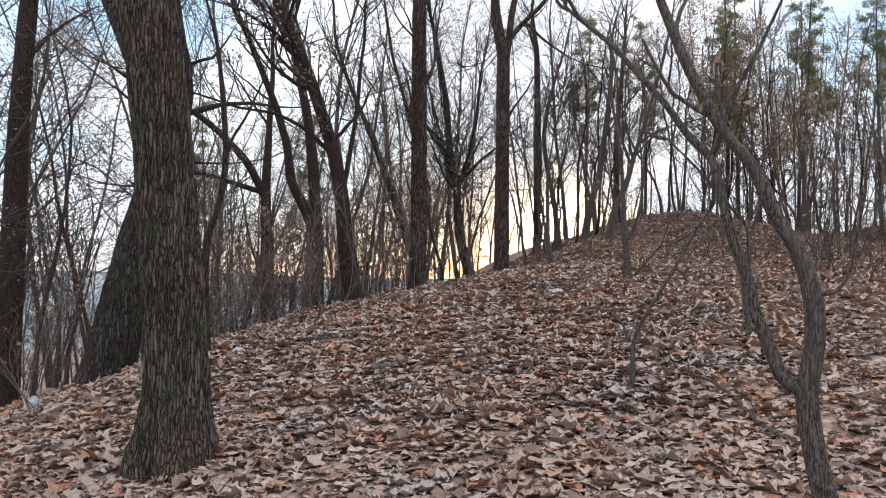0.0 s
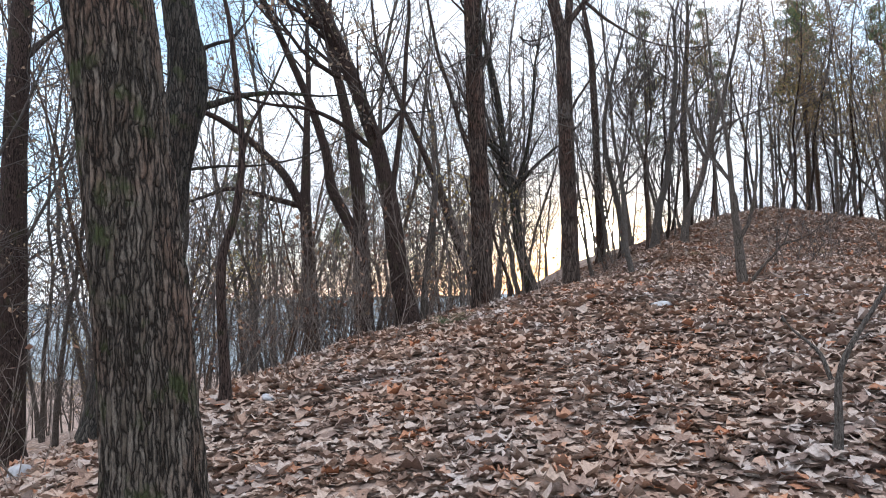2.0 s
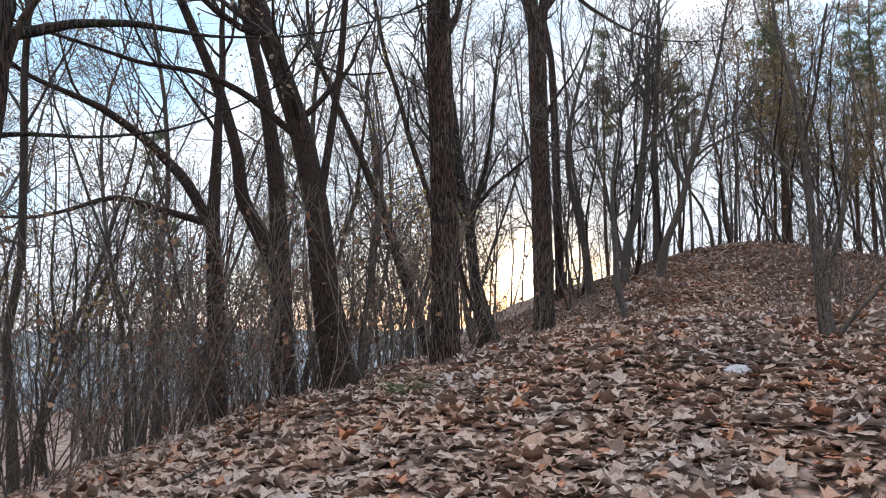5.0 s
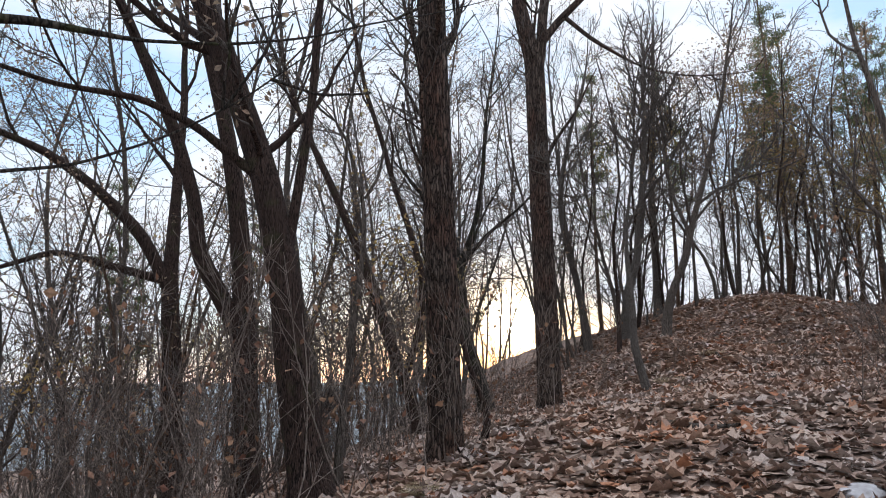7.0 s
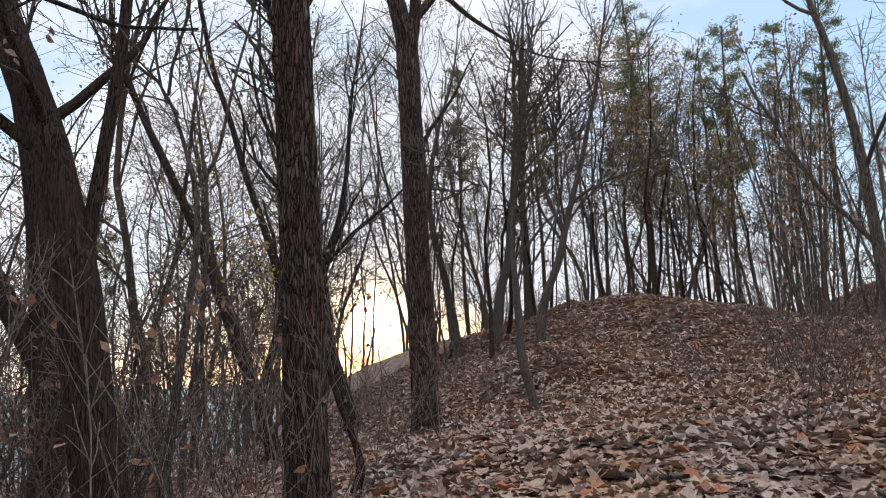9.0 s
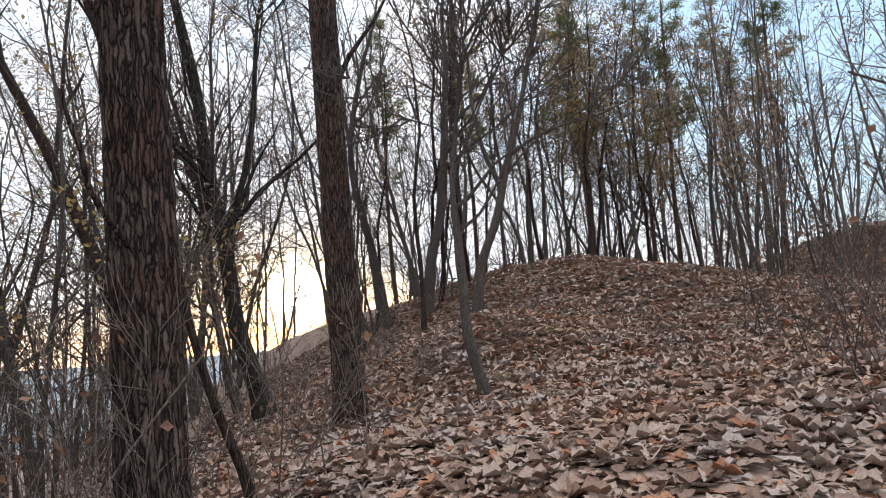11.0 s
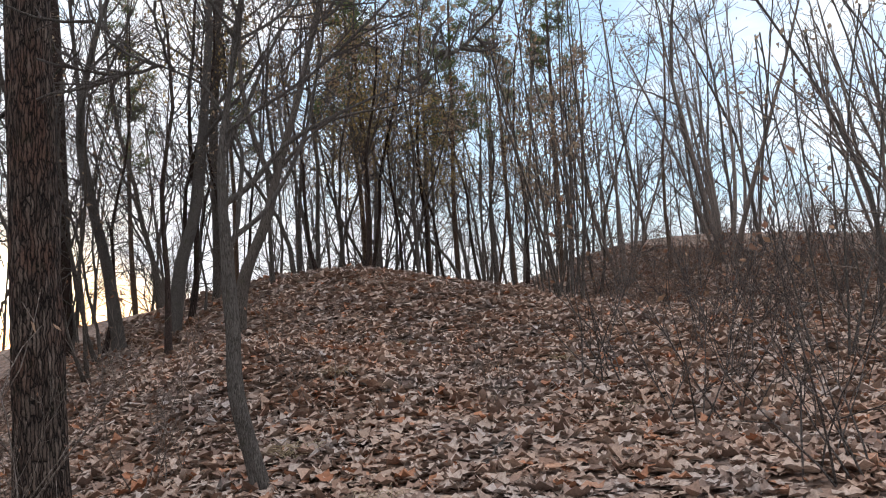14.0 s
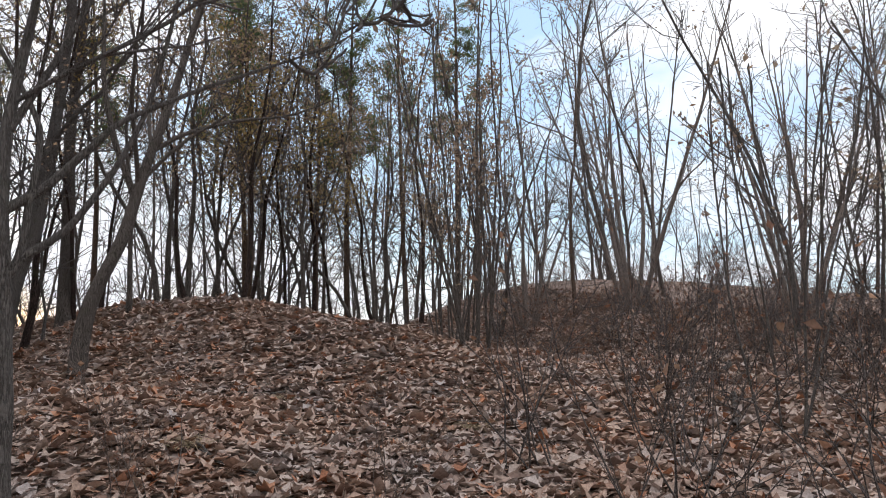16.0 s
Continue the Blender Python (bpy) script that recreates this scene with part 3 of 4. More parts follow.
tree("bent_tree", "dark tree with long crooked side limbs over the valley", -4.9, 20.5,
     [(0.22, 0.06, 0), (0.15, 0.04, 2.53), (0.06, 0.02, 3.92), (0.1, 0.1, 5.5)], [0.19, 0.165, 0.135, 0.09],
     [([(0.06, 0.02, 3.83), (-0.39, -0.13, 4.76), (-1.11, -0.39, 5.52), (-1.78, -0.68, 6.01), (-2.36, -0.97, 6.25)], [0.115, 0.105, 0.085, 0.07, 0.05]),
      ([(0.06, 0.0, 3.95), (-0.77, -0.26, 4.18), (-1.55, -0.58, 4.41), (-2.24, -0.91, 4.10)], [0.080, 0.065, 0.050, 0.035])],
     BARK_DARK, 20, sides=20, rings=50, low=0.3, dry=200)
tree("young_tree", "young grey brown tree forking low above the leaves", 3.07, 13.2,
     [(0.04, -0.01, 0.0), (0.01, 0.0, 0.44), (0.0, 0.0, 0.78), (-0.04, 0.02, 1.12), (-0.06, 0.03, 1.6), (-0.08, 0.04, 2.22), (-0.2, 0.08, 2.9)], [0.075, 0.066, 0.058, 0.045, 0.036, 0.03, 0.024],
     [([(0.02, -0.01, 0.71), (0.13, -0.05, 0.9), (0.21, -0.09, 1.23), (0.27, -0.11, 1.77)], [0.033, 0.028, 0.023, 0.018]),
      ([(0.1, -0.05, 0.05), (0.27, -0.11, 0.3), (0.42, -0.17, 0.46), (0.51, -0.21, 0.6), (0.66, -0.27, 0.64)], [0.026, 0.022, 0.018, 0.015, 0.010])], BARK_MID, 21, sides=16, rings=40, low=0.3, flare=0.2, more=1.6)
tree("sapling", "slender dark sapling on the edge of the bank", -2.91, 9.17,
     [(0.03, 0.01, 0.0), (0.02, 0.01, 0.25), (0.0, 0.0, 0.65), (-0.02, -0.01, 1.08), (-0.01, 0.0, 1.46), (0.09, 0.04, 1.70), (0.14, 0.06, 2.0), (0.18, 0.07, 2.37), (0.16, 0.06, 2.74), (0.1, 0.04, 3.36), (0.07, 0.03, 3.7)], [0.06, 0.05, 0.048, 0.045, 0.042, 0.039, 0.036, 0.033, 0.030, 0.026, 0.022],
     [([(0.18, 0.07, 2.4), (0.24, 0.09, 2.66), (0.38, 0.15, 2.92), (0.49, 0.19, 3.2), (0.56, 0.22, 3.38)], [0.021, 0.018, 0.015, 0.012, 0.009])], BARK_DARK, 22, sides=14, rings=50, low=0.35, more=2.0, boughs=2.2, dry=50)
tree("young_tree", "crooked young tree with smooth grey bark and two forked stems", 1.93, 4.05,
     [(0.16, -0.07, 0.0), (0.11, -0.05, 0.15), (0.05, -0.02, 0.44), (0.02, -0.01, 0.63), (-0.0, 0.0, 0.8), (0.05, -0.02, 1.03), (0.05, -0.02, 1.28), (-0.01, 0.0, 1.51), (-0.05, 0.02, 1.61), (-0.14, 0.07, 1.76), (-0.2, 0.09, 1.95), (-0.26, 0.12, 2.08), (-0.39, 0.18, 2.25), (-0.47, 0.22, 2.41), (-0.58, 0.27, 2.67), (-0.65, 0.3, 2.87), (-0.72, 0.33, 3.07)], [0.071, 0.066, 0.064, 0.061, 0.059, 0.056, 0.054, 0.051, 0.049, 0.046, 0.044, 0.041, 0.039, 0.036, 0.034, 0.031, 0.029],
     [([(-0.0, 0.0, 0.79), (-0.11, 0.05, 0.87), (-0.17, 0.08, 1.05), (-0.23, 0.11, 1.22), (-0.27, 0.13, 1.43), (-0.33, 0.15, 1.58), (-0.39, 0.18, 1.85), (-0.44, 0.2, 2.1), (-0.56, 0.26, 2.23), (-0.68, 0.31, 2.43), (-0.82, 0.38, 2.62), (-0.98, 0.45, 2.83), (-1.2, 0.55, 3.05)], [0.043, 0.040, 0.038, 0.035, 0.033, 0.030, 0.028, 0.025, 0.023, 0.020, 0.018, 0.015, 0.013]),
      ([(-0.44, 0.2, 2.14), (-0.39, 0.18, 2.3), (-0.32, 0.15, 2.51), (-0.22, 0.1, 2.71), (-0.11, 0.05, 2.98)], [0.018, 0.015, 0.013, 0.011, 0.008]),
      ([(-0.27, 0.13, 1.43), (-0.26, 0.12, 1.58), (-0.27, 0.12, 1.71), (-0.38, 0.17, 1.85), (-0.51, 0.24, 2.04), (-0.66, 0.3, 2.21)], [0.013, 0.012, 0.010, 0.008, 0.008, 0.006]),
      ([(0.06, -0.03, 1.33), (0.14, -0.06, 1.34), (0.2, -0.09, 1.44), (0.24, -0.11, 1.73)], [0.013, 0.010, 0.008, 0.006])],
     BARK_MID, 23, sides=24, rings=70, low=0.35, boughs=2.6, bough=0.25, more=0.25, flare=0.15, dry=24)
tree("young_tree", "slender grey young tree dividing into several spreading stems", 2.67, 19.06,
     [(0.02, 0.0, 0.0), (-0.08, 0.03, 0.4), (-0.15, 0.05, 0.73), (-0.16, 0.06, 0.96), (-0.15, 0.06, 1.23), (-0.17, 0.06, 1.54), (-0.17, 0.06, 1.81), (-0.19, 0.07, 2.16), (-0.18, 0.07, 2.51), (-0.14, 0.05, 2.81), (-0.08, 0.03, 3.18), (-0.05, 0.02, 3.49)], [0.068, 0.062, 0.06, 0.056, 0.054, 0.053, 0.046, 0.034, 0.03, 0.025, 0.02, 0.016],
     [([(-0.17, 0.06, 1.78), (-0.1, 0.04, 1.94), (-0.07, 0.02, 2.22), (-0.03, 0.01, 2.55), (-0.15, 0.06, 2.82), (-0.28, 0.1, 3.06), (-0.45, 0.16, 3.14)], [0.022, 0.02, 0.018, 0.015, 0.013, 0.011, 0.009]),
      ([(-0.19, 0.07, 2.14), (-0.02, 0.01, 2.26), (0.15, -0.05, 2.46), (0.29, -0.11, 2.63), (0.67, -0.25, 2.85), (1.06, -0.39, 3.04)], [0.027, 0.023, 0.019, 0.015, 0.011, 0.007]),
      ([(-0.1, 0.04, 1.92), (0.09, -0.03, 2.07), (0.29, -0.11, 2.4), (0.42, -0.15, 2.71), (0.51, -0.19, 3.13), (0.58, -0.21, 3.5)], [0.022, 0.018, 0.015, 0.013, 0.011, 0.008]),
      ([(-0.18, 0.06, 2.51), (0.0, 0.0, 2.88), (0.18, -0.06, 3.31), (0.3, -0.11, 3.54)], [0.02, 0.016, 0.012, 0.009])],
     BARK_GREY, 24, sides=24, rings=90, low=0.45, boughs=7.0, bough=0.42, twigs=7.0, fine=8, more=2.0, flare=0.3, dry=24)
tree("young_tree", "grey forked tree on the slope with long side boughs", 5.76, 27.38,
     [(0.0, 0.0, 0.0), (0.04, -0.01, 0.63), (0.16, -0.06, 1.18), (0.36, -0.13, 1.64), (0.57, -0.21, 2.11), (0.7, -0.26, 2.69), (0.88, -0.32, 3.38), (1.1, -0.41, 4.08), (1.28, -0.48, 4.7), (1.47, -0.55, 5.54), (1.76, -0.65, 6.63)], [0.14, 0.127, 0.118, 0.108, 0.099, 0.09, 0.081, 0.071, 0.062, 0.053, 0.044],
     [([(0.88, -0.32, 3.48), (1.37, -0.51, 3.85), (2.1, -0.78, 4.14), (2.87, -1.06, 4.29)], [0.044, 0.036, 0.028, 0.019]),
      ([(0.7, -0.26, 2.79), (0.4, -0.15, 3.65), (0.23, -0.09, 4.62), (0.23, -0.08, 5.82)], [0.058, 0.049, 0.039, 0.029])],
     BARK_MID, 41, sides=20, rings=50, flare=0.15, low=0.3, more=3, fine=6, dry=60)
tree("young_tree", "pale grey tree curving up at the end of the crest", 5.33, 29.91,
     [(0.0, 0.0, 0.0), (0.12, -0.04, 0.87), (0.23, -0.07, 1.65), (0.52, -0.16, 2.43), (0.6, -0.18, 3.35), (0.74, -0.22, 4.29), (0.82, -0.24, 5.12), (0.91, -0.27, 6.21)], [0.17, 0.145, 0.135, 0.12, 0.11, 0.10, 0.09, 0.08], (), BARK_GREY, 25, sides=20, rings=50, flare=0.15, low=0.3, more=3.5, fine=6)
tree("young_tree", "pale grey tree with a bowed trunk behind the crest", 4.51, 30.74,
     [(0.0, 0.0, 0.0), (-0.12, 0.03, 1.3), (-0.29, 0.07, 2.34), (-0.52, 0.12, 3.38), (-0.64, 0.15, 4.26), (-0.62, 0.15, 5.24), (-0.33, 0.08, 6.5)], [0.15, 0.118, 0.107, 0.097, 0.086, 0.075, 0.064], (), BARK_GREY, 42, sides=20, rings=50, flare=0.15, low=0.3, more=3.5, fine=6)
tree("oak_tree", "straight grey brown oak at the end of the crest", 6.84, 31.23,
     [(0.0, 0.0, 0.0), (0.02, -0.01, 1.24), (0.03, -0.01, 2.52), (-0.01, 0.0, 3.81), (0.13, -0.05, 5.53), (0.24, -0.09, 7.15)], [0.155, 0.132, 0.119, 0.105, 0.092, 0.079], (), BARK_MID, 43, sides=20, rings=50, flare=0.15, low=0.3, more=3, fine=6, dry=60)
tree("leaning_tree", "forked oak leaning far over the valley in two long arms", -0.88, 23.99,
     [(0.25, 0.0, 0.0), (0.0, 0.0, 1.05), (-0.47, 0.0, 2.24), (-0.85, 0.0, 3.45), (-1.23, 0.0, 4.47), (-1.61, -0.01, 5.39), (-2.0, -0.01, 6.22), (-2.3, -0.01, 6.95), (-2.64, -0.01, 7.9)], [0.16, 0.13, 0.119, 0.108, 0.097, 0.087, 0.076, 0.065, 0.054],
     [([(-0.1, 0.0, 1.2), (0.28, 0.0, 2.4), (0.33, 0.0, 3.43), (0.04, 0.0, 4.46), (-0.3, 0.0, 5.51), (-0.54, 0.0, 6.47), (-0.88, 0.0, 7.54), (-1.13, 0.0, 8.97)], [0.09, 0.08, 0.076, 0.069, 0.063, 0.056, 0.05, 0.043])],
     BARK_DARK, 44, sides=20, rings=50, low=0.25, boughs=2.0, more=3, fine=5, dry=160)
tree("sapling", "thin dark sapling forking over the slope", -1.4, 14.7,
     [(-0.14, 0, 0), (-0.12, -0.01, 0.57), (-0.05, -0.01, 1.0), (0.0, 0.0, 1.44), (0.05, 0.01, 1.88), (0.12, 0.01, 2.26), (0.12, 0.01, 2.71), (0.01, 0.0, 3.0), (-0.03, 0.0, 3.28), (-0.21, -0.02, 3.56), (-0.39, -0.04, 3.7)], [0.042, 0.036, 0.033, 0.030, 0.026, 0.023, 0.020, 0.014, 0.012, 0.010, 0.009],
     [([(0.12, 0.01, 2.71), (0.25, 0.03, 2.93), (0.31, 0.03, 3.22), (0.39, 0.04, 3.6), (0.51, 0.05, 4.04)], [0.017, 0.014, 0.012, 0.01, 0.008])], BARK_MID, 26, sides=12, rings=40, low=0.3, more=0.8, boughs=2.5)
tree("sapling", "thin crooked brown sapling at the foot of the slope", 0.0, 15.7,
     [(-0.16, 0.02, 0.0), (-0.01, 0.00, 0.26), (-0.23, 0.02, 0.73), (-0.40, 0.04, 1.41), (-0.48, 0.04, 2.19)], [0.039, 0.034, 0.029, 0.022, 0.017], (), BARK_DARK, 27, sides=12, rings=30, low=0.3, more=1.5, boughs=2)
tree("sapling", "small crooked grey sapling with a long leaning stem over the leaves", 1.67, 7.0,
     [ (-0.01, 0.00, -0.04), (0.04, -0.01, 0.24), (0.02, -0.01, 0.54), (0.12, -0.04, 0.76), (0.28, -0.09, 1.02), (0.43, -0.15, 1.32), (0.56, -0.20, 1.59), (0.67, -0.25, 1.75) ], [0.030, 0.024, 0.021, 0.019, 0.016, 0.015, 0.012, 0.008], [([ (0.00, -0.00, 0.52), (-0.05, 0.02, 0.69), (-0.19, 0.06, 0.82) ], [0.016, 0.013, 0.008])], BARK_GREY, 28, sides=12, rings=40, low=0.6, boughs=2.0, twigs=2.0, fine=2.0, more=0.15)
tree("sapling", "thin crooked grey sapling among the fallen leaves", 3.58, 9.0,
     [ (-0.00, 0.00, 0.01), (-0.05, 0.02, 0.35), (-0.11, 0.05, 0.75), (-0.03, 0.02, 1.15), (0.04, -0.02, 1.44) ], [0.030, 0.027, 0.024, 0.020, 0.016], (), BARK_GREY, 29, sides=10, rings=30, low=0.4, boughs=2.0, more=0.8)

# ---- the wood all round: a few kinds of tree, repeated ----

def wood_tree(name, label, seed, tall, r, lean=0.05, boughs=1.7, bough=0.27, dry=0, mat=BARK_MID, leaf=None, low=0.16, stems=1, fine=5.6, group="", wander=0.11):
    """A background tree at the origin, cheap, with its own parts."""
    rng = np.random.default_rng(seed)
    top = tagged(new(name), label=label, category="tree", group=group)
    main = []
    for k in range(stems):
        a = rng.random() * 6.28
        d = np.array([math.cos(a), math.sin(a), 0]) * (lean if stems == 1 else 0.22) + np.array([0, 0, 1])
        pts, rad = shoot(rng, (0.12 * k * math.cos(a), 0.12 * k * math.sin(a), -0.1), d, tall * rng.uniform(0.8, 1), r * (1 if k == 0 else 0.8), r * 0.22, 11, wander, 0.045)
        rad = rad * (1 + 0.35 * np.exp(-np.arange(12) * 1.6))
        V, F = tubes([(pts, rad)], 9)
        mesh_object("trunk", V, F, mat, top)
        main.append((pts, rad))
    L1 = ramify(rng, main, boughs, low, bough, 0.85, 5, 0.011, 0.09, 0.2)
    L2 = ramify(rng, L1, 1.9, 0.12, 0.5, 0.8, 3, 0.0075, 0.04, 0.22)
    L3 = ramify(rng, L2, fine, 0.1, 0.6, 0.8, 1, 0.0055, 0.02, 0.2)
    parts = [tubes(L, 3) for L in (L1, L2, L3) if L]
    offs = np.cumsum([0] + [len(V) for V, F in parts])
    mesh_object("twig_crown", np.concatenate([V for V, F in parts]), np.concatenate([F + o for (V, F), o in zip(parts, offs)]), TWIG, top, kind="stuff")
    if dry:
        W = clumped(rng, L2, max(1, dry // 5), 5, 0.22)
        V, F = leaves(rng, W, rng.uniform(0.05, 0.10, len(W)), 2.6, TINY)
        mesh_object("dry_foliage", V, F, leaf or DRY, top, smooth=False, kind="stuff")
    return top


def pine(name, label, seed, tall, r):
    rng = np.random.default_rng(seed)
    top = tagged(new(name), label=label, category="tree", group="pines behind the hill")
    pts, rad = shoot(rng, (0, 0, -0.1), (0.03, 0, 1), tall, r, r * 0.25, 12, 0.02, 0.02)
    V, F = tubes([(pts, rad)], 9)
    mesh_object("trunk", V, F, BARK_WARM, top)
    L1 = []
    for f in np.sort(rng.uniform(0.42, 0.99, 46)):
        i = min(int(f * 12), 11)
        p, a = pts[i] + (pts[i + 1] - pts[i]) * (f * 12 - i), rng.random() * 6.28
        L1.append(shoot(rng, p, (math.cos(a), math.sin(a), 0.25 + 0.5 * f), (1.75 - 1.25 * f) * rng.uniform(0.7, 1.35), 0.02, 0.007, 5, 0.16, 0.10))
    L2 = ramify(rng, L1, 4.0, 0.35, 0.42, 0.8, 3, 0.005, 0.08)
    V, F = tubes(L1 + L2, 3)
    mesh_object("bough_crown", V, F, BARK_MID, top, kind="stuff")
    tips = np.array([line[0][-1] for line in L1 + L2] + [line[0][-2] for line in L2])
    W = (tips[:, None] + rng.normal(0, 1, (len(tips), 34, 3)) * np.array([0.11, 0.11, 0.06])).reshape(-1, 3)
    d = rng.normal(0, 1, (len(W), 3)) + np.array([0, 0, 0.6])
    d /= np.linalg.norm(d, axis=1)[:, None]
    side = np.cross(d, rng.normal(0, 1, (len(W), 3)))
    side /= np.linalg.norm(side, axis=1)[:, None]
    L = rng.uniform(0.08, 0.15, (len(W), 1))
    V = np.stack([W - side * 0.014, W + side * 0.014, W + d * L], 1).reshape(-1, 3)
    F = np.arange(len(V)).reshape(-1, 3)
    mesh_object("needle_foliage", V, F, NEEDLE, top, smooth=False, kind="stuff")
    return top


def shrub(name, label, seed, tall, stems, dry=0, group="shrubs of the wood", mat=TWIG):
    rng = np.random.default_rng(seed)
    top = tagged(new(name), label=label, category="shrub", group=group)
    main = []
    for k in range(stems):
        a = rng.random() * 6.28
        main.append(shoot(rng, (0.2 * rng.normal(), 0.2 * rng.normal(), -0.05), (math.cos(a) * 0.5, math.sin(a) * 0.5, 1), tall * rng.uniform(0.5, 1), 0.008, 0.003, 5, 0.12, 0.03))
    L1 = ramify(rng, main, 4.5, 0.12, 0.38, 0.7, 3, 0.004, 0.05)
    L2 = ramify(rng, L1, 4.0, 0.1, 0.55, 0.8, 1, 0.003, 0.05)
    parts = [tubes(main, 4), tubes(L1, 3), tubes(L2, 3)]
    offs = np.cumsum([0] + [len(V) for V, F in parts])
    mesh_object("twig_crown", np.concatenate([V for V, F in parts]), np.concatenate([F + o for (V, F), o in zip(parts, offs)]), mat, top, kind="stuff")
    if dry:
        W = leaf_places(rng, L1, dry, 0.05)
        V, F = leaves(rng, W, rng.uniform(0.04, 0.09, len(W)), 2.6, TINY)
        mesh_object("dry_foliage", V, F, RUSSET, top, smooth=False, kind="stuff")
    return top


G = "bare trees of the wood"
KINDS = [
    wood_tree("bare_tree", "slim dark bare tree among the leafless wood", 31, 12, 0.055, group=G, dry=200),
    wood_tree("bare_tree", "tall dark bare tree with thin upright branches", 32, 14, 0.07, group=G, boughs=1.6, dry=150),
    wood_tree("bare_tree", "thin grey bare tree leaning a little in the wood", 33, 9.5, 0.042, lean=0.16, group=G, mat=BARK_GREY, dry=120),
    wood_tree("bare_tree", "bare tree with brown dry leaves still on its twigs", 34, 10, 0.05, dry=650, group=G, mat=BARK_WARM),
    wood_tree("bare_tree", "bare tree with two dark stems from one foot", 35, 10.5, 0.045, stems=2, group=G, dry=200),
    wood_tree("bare_tree", "slim dark bare tree leaning among the others", 36, 12, 0.05, lean=0.2, group=G, dry=200),
    wood_tree("bare_tree", "thin bare pole-like young tree of the wood", 37, 7.5, 0.028, boughs=1.8, group=G, mat=BARK_GREY),
    wood_tree("bare_tree", "young tree with late yellow brown leaves", 38, 8.5, 0.04, dry=520, leaf=YELLOW, group=G, mat=BARK_GREY),
]
rngw = np.random.default_rng(77)


def plant(kind, x, y, size=1.0, turn=None, tip=0.0):
    turn = rngw.random() * 360 if turn is None else turn
    return copy_thing(kind, pose(x, y, hz(x, y), tip * rngw.normal(), tip * rngw.normal(), turn) @ Matrix.Scale(size, 4))


def way_x(y):
    """Where the walked line runs."""
    return float(np.interp(y, [-3, 0, 6.5, 9, 12, 16, 30], [0.2, 0, -0.8, -0.85, -0.1, 2, 12]))


def wooded(x, y):
    """How thickly the wood stands at x, y."""
    if y < -4 and abs(x) < 4:
        return 0.15
    edge = np.interp(y, [-10, 0, 8, 12, 16, 22, 26, 34], [-4.5, -4.6, -4.4, -3.2, -1.4, 0.6, 3, 4])
    if x < edge:
        return min(1.0, 0.27 + (edge - x) * 0.12)
    crest = np.interp(x, [0, 4, 8, 12, 18, 22, 30], [25.5, 28.5, 31, 31.5, 31, 34, 34])
    if y > crest:
        return 1.0
    if x > 14 and y > 9:
        return 0.35 if y < 22 else 0.55
    if x > 8 and y < 9:
        return 0.5
    if y < -6:
        return 0.4
    return 0.0


def scatter(count, gap, pick, tries=40000):
    spots = []
    for _ in range(tries):
        x, y = rngw.uniform(-36, 46), rngw.uniform(-12, 66)
        if len(spots) >= count:
            break
        if rngw.random() > pick(x, y) or (abs(x - way_x(min(max(y, -3), 30))) < (5.2 if y < 11 else 3.0) and y < 20):
            continue
        if all((x - a) ** 2 + (y - b) ** 2 > gap for a, b in spots):
            spots.append((x, y))
    return spots


def sunward(x, y):
    """Fewer trunks stand in the line of the low sun."""
    side = x - 0.1317 * y
    if y > 24 and -2.5 < side < -0.7:
        return 0.12
    return (0.25 if y < 27 else 0.8) if y > 17 and (-2.4 < side < -1.2 or -1.0 < side < 0.2) else 1.0


def near_wood(x, y):
    return sunward(x, y) * wooded(x, y) * float(np.interp(math.hypot(x - 1, y - 16), [12, 26, 34], [1, 0.8, 0]))


for x, y in scatter(200, 0.6, near_wood):
    plant(KINDS[rngw.choice(8, p=[0.2, 0.1, 0.16, 0.13, 0.1, 0.12, 0.12, 0.07])], x, y, rngw.uniform(0.75, 1.15), tip=3)
for k, (x, y) in zip(KINDS, [(-9, 17), (-11, 22), (-8, 26), (-6.5, 24), (-12, 14), (-10, 28), (-7.5, 20), (-5, 27)]):
    k.location = (x, y, hz(x, y))


def build_far_wood():
    """The rest of the wood, farther off, as one thing."""
    VV, FF, base = [], [], 0
    rng = np.random.default_rng(9)
    kinds = []
    for i in range(6):
        r = np.random.default_rng(300 + i)
        main = [shoot(r, (0, 0, -0.2), (r.normal(0, 0.08), r.normal(0, 0.08), 1), 12, 0.065, 0.02, 8, 0.045, 0.03)]
        L1 = ramify(r, main, 1.7, 0.12, 0.27, 0.85, 4, 0.017, 0.08, 0.2)
        L2 = ramify(r, L1, 2.6, 0.1, 0.55, 0.8, 2, 0.011, 0.04, 0.2)
        kinds.append([tubes(main, 6), tubes(L1, 3), tubes(L2, 3)])
    for x, y in scatter(275, 0.8, lambda x, y: sunward(x, y) * wooded(x, y) * (math.hypot(x - 1, y - 16) > 26)):
        k, a, sc = kinds[rng.integers(6)], rng.random() * 6.28, rng.uniform(0.7, 1.3)
        for V, F in k:
            W = V * sc
            VV.append(np.stack([W[:, 0] * math.cos(a) - W[:, 1] * math.sin(a) + x, W[:, 0] * math.sin(a) + W[:, 1] * math.cos(a) + y, W[:, 2] + hz(x, y)], -1))
            FF.append(F + base)
            base += len(V)
    tagged(mesh_object("far_wood", np.concatenate(VV), np.concatenate(FF), BARK_MID, kind="stuff"), label="dense leafless wood farther off down the slopes", category="trees")


build_far_wood()

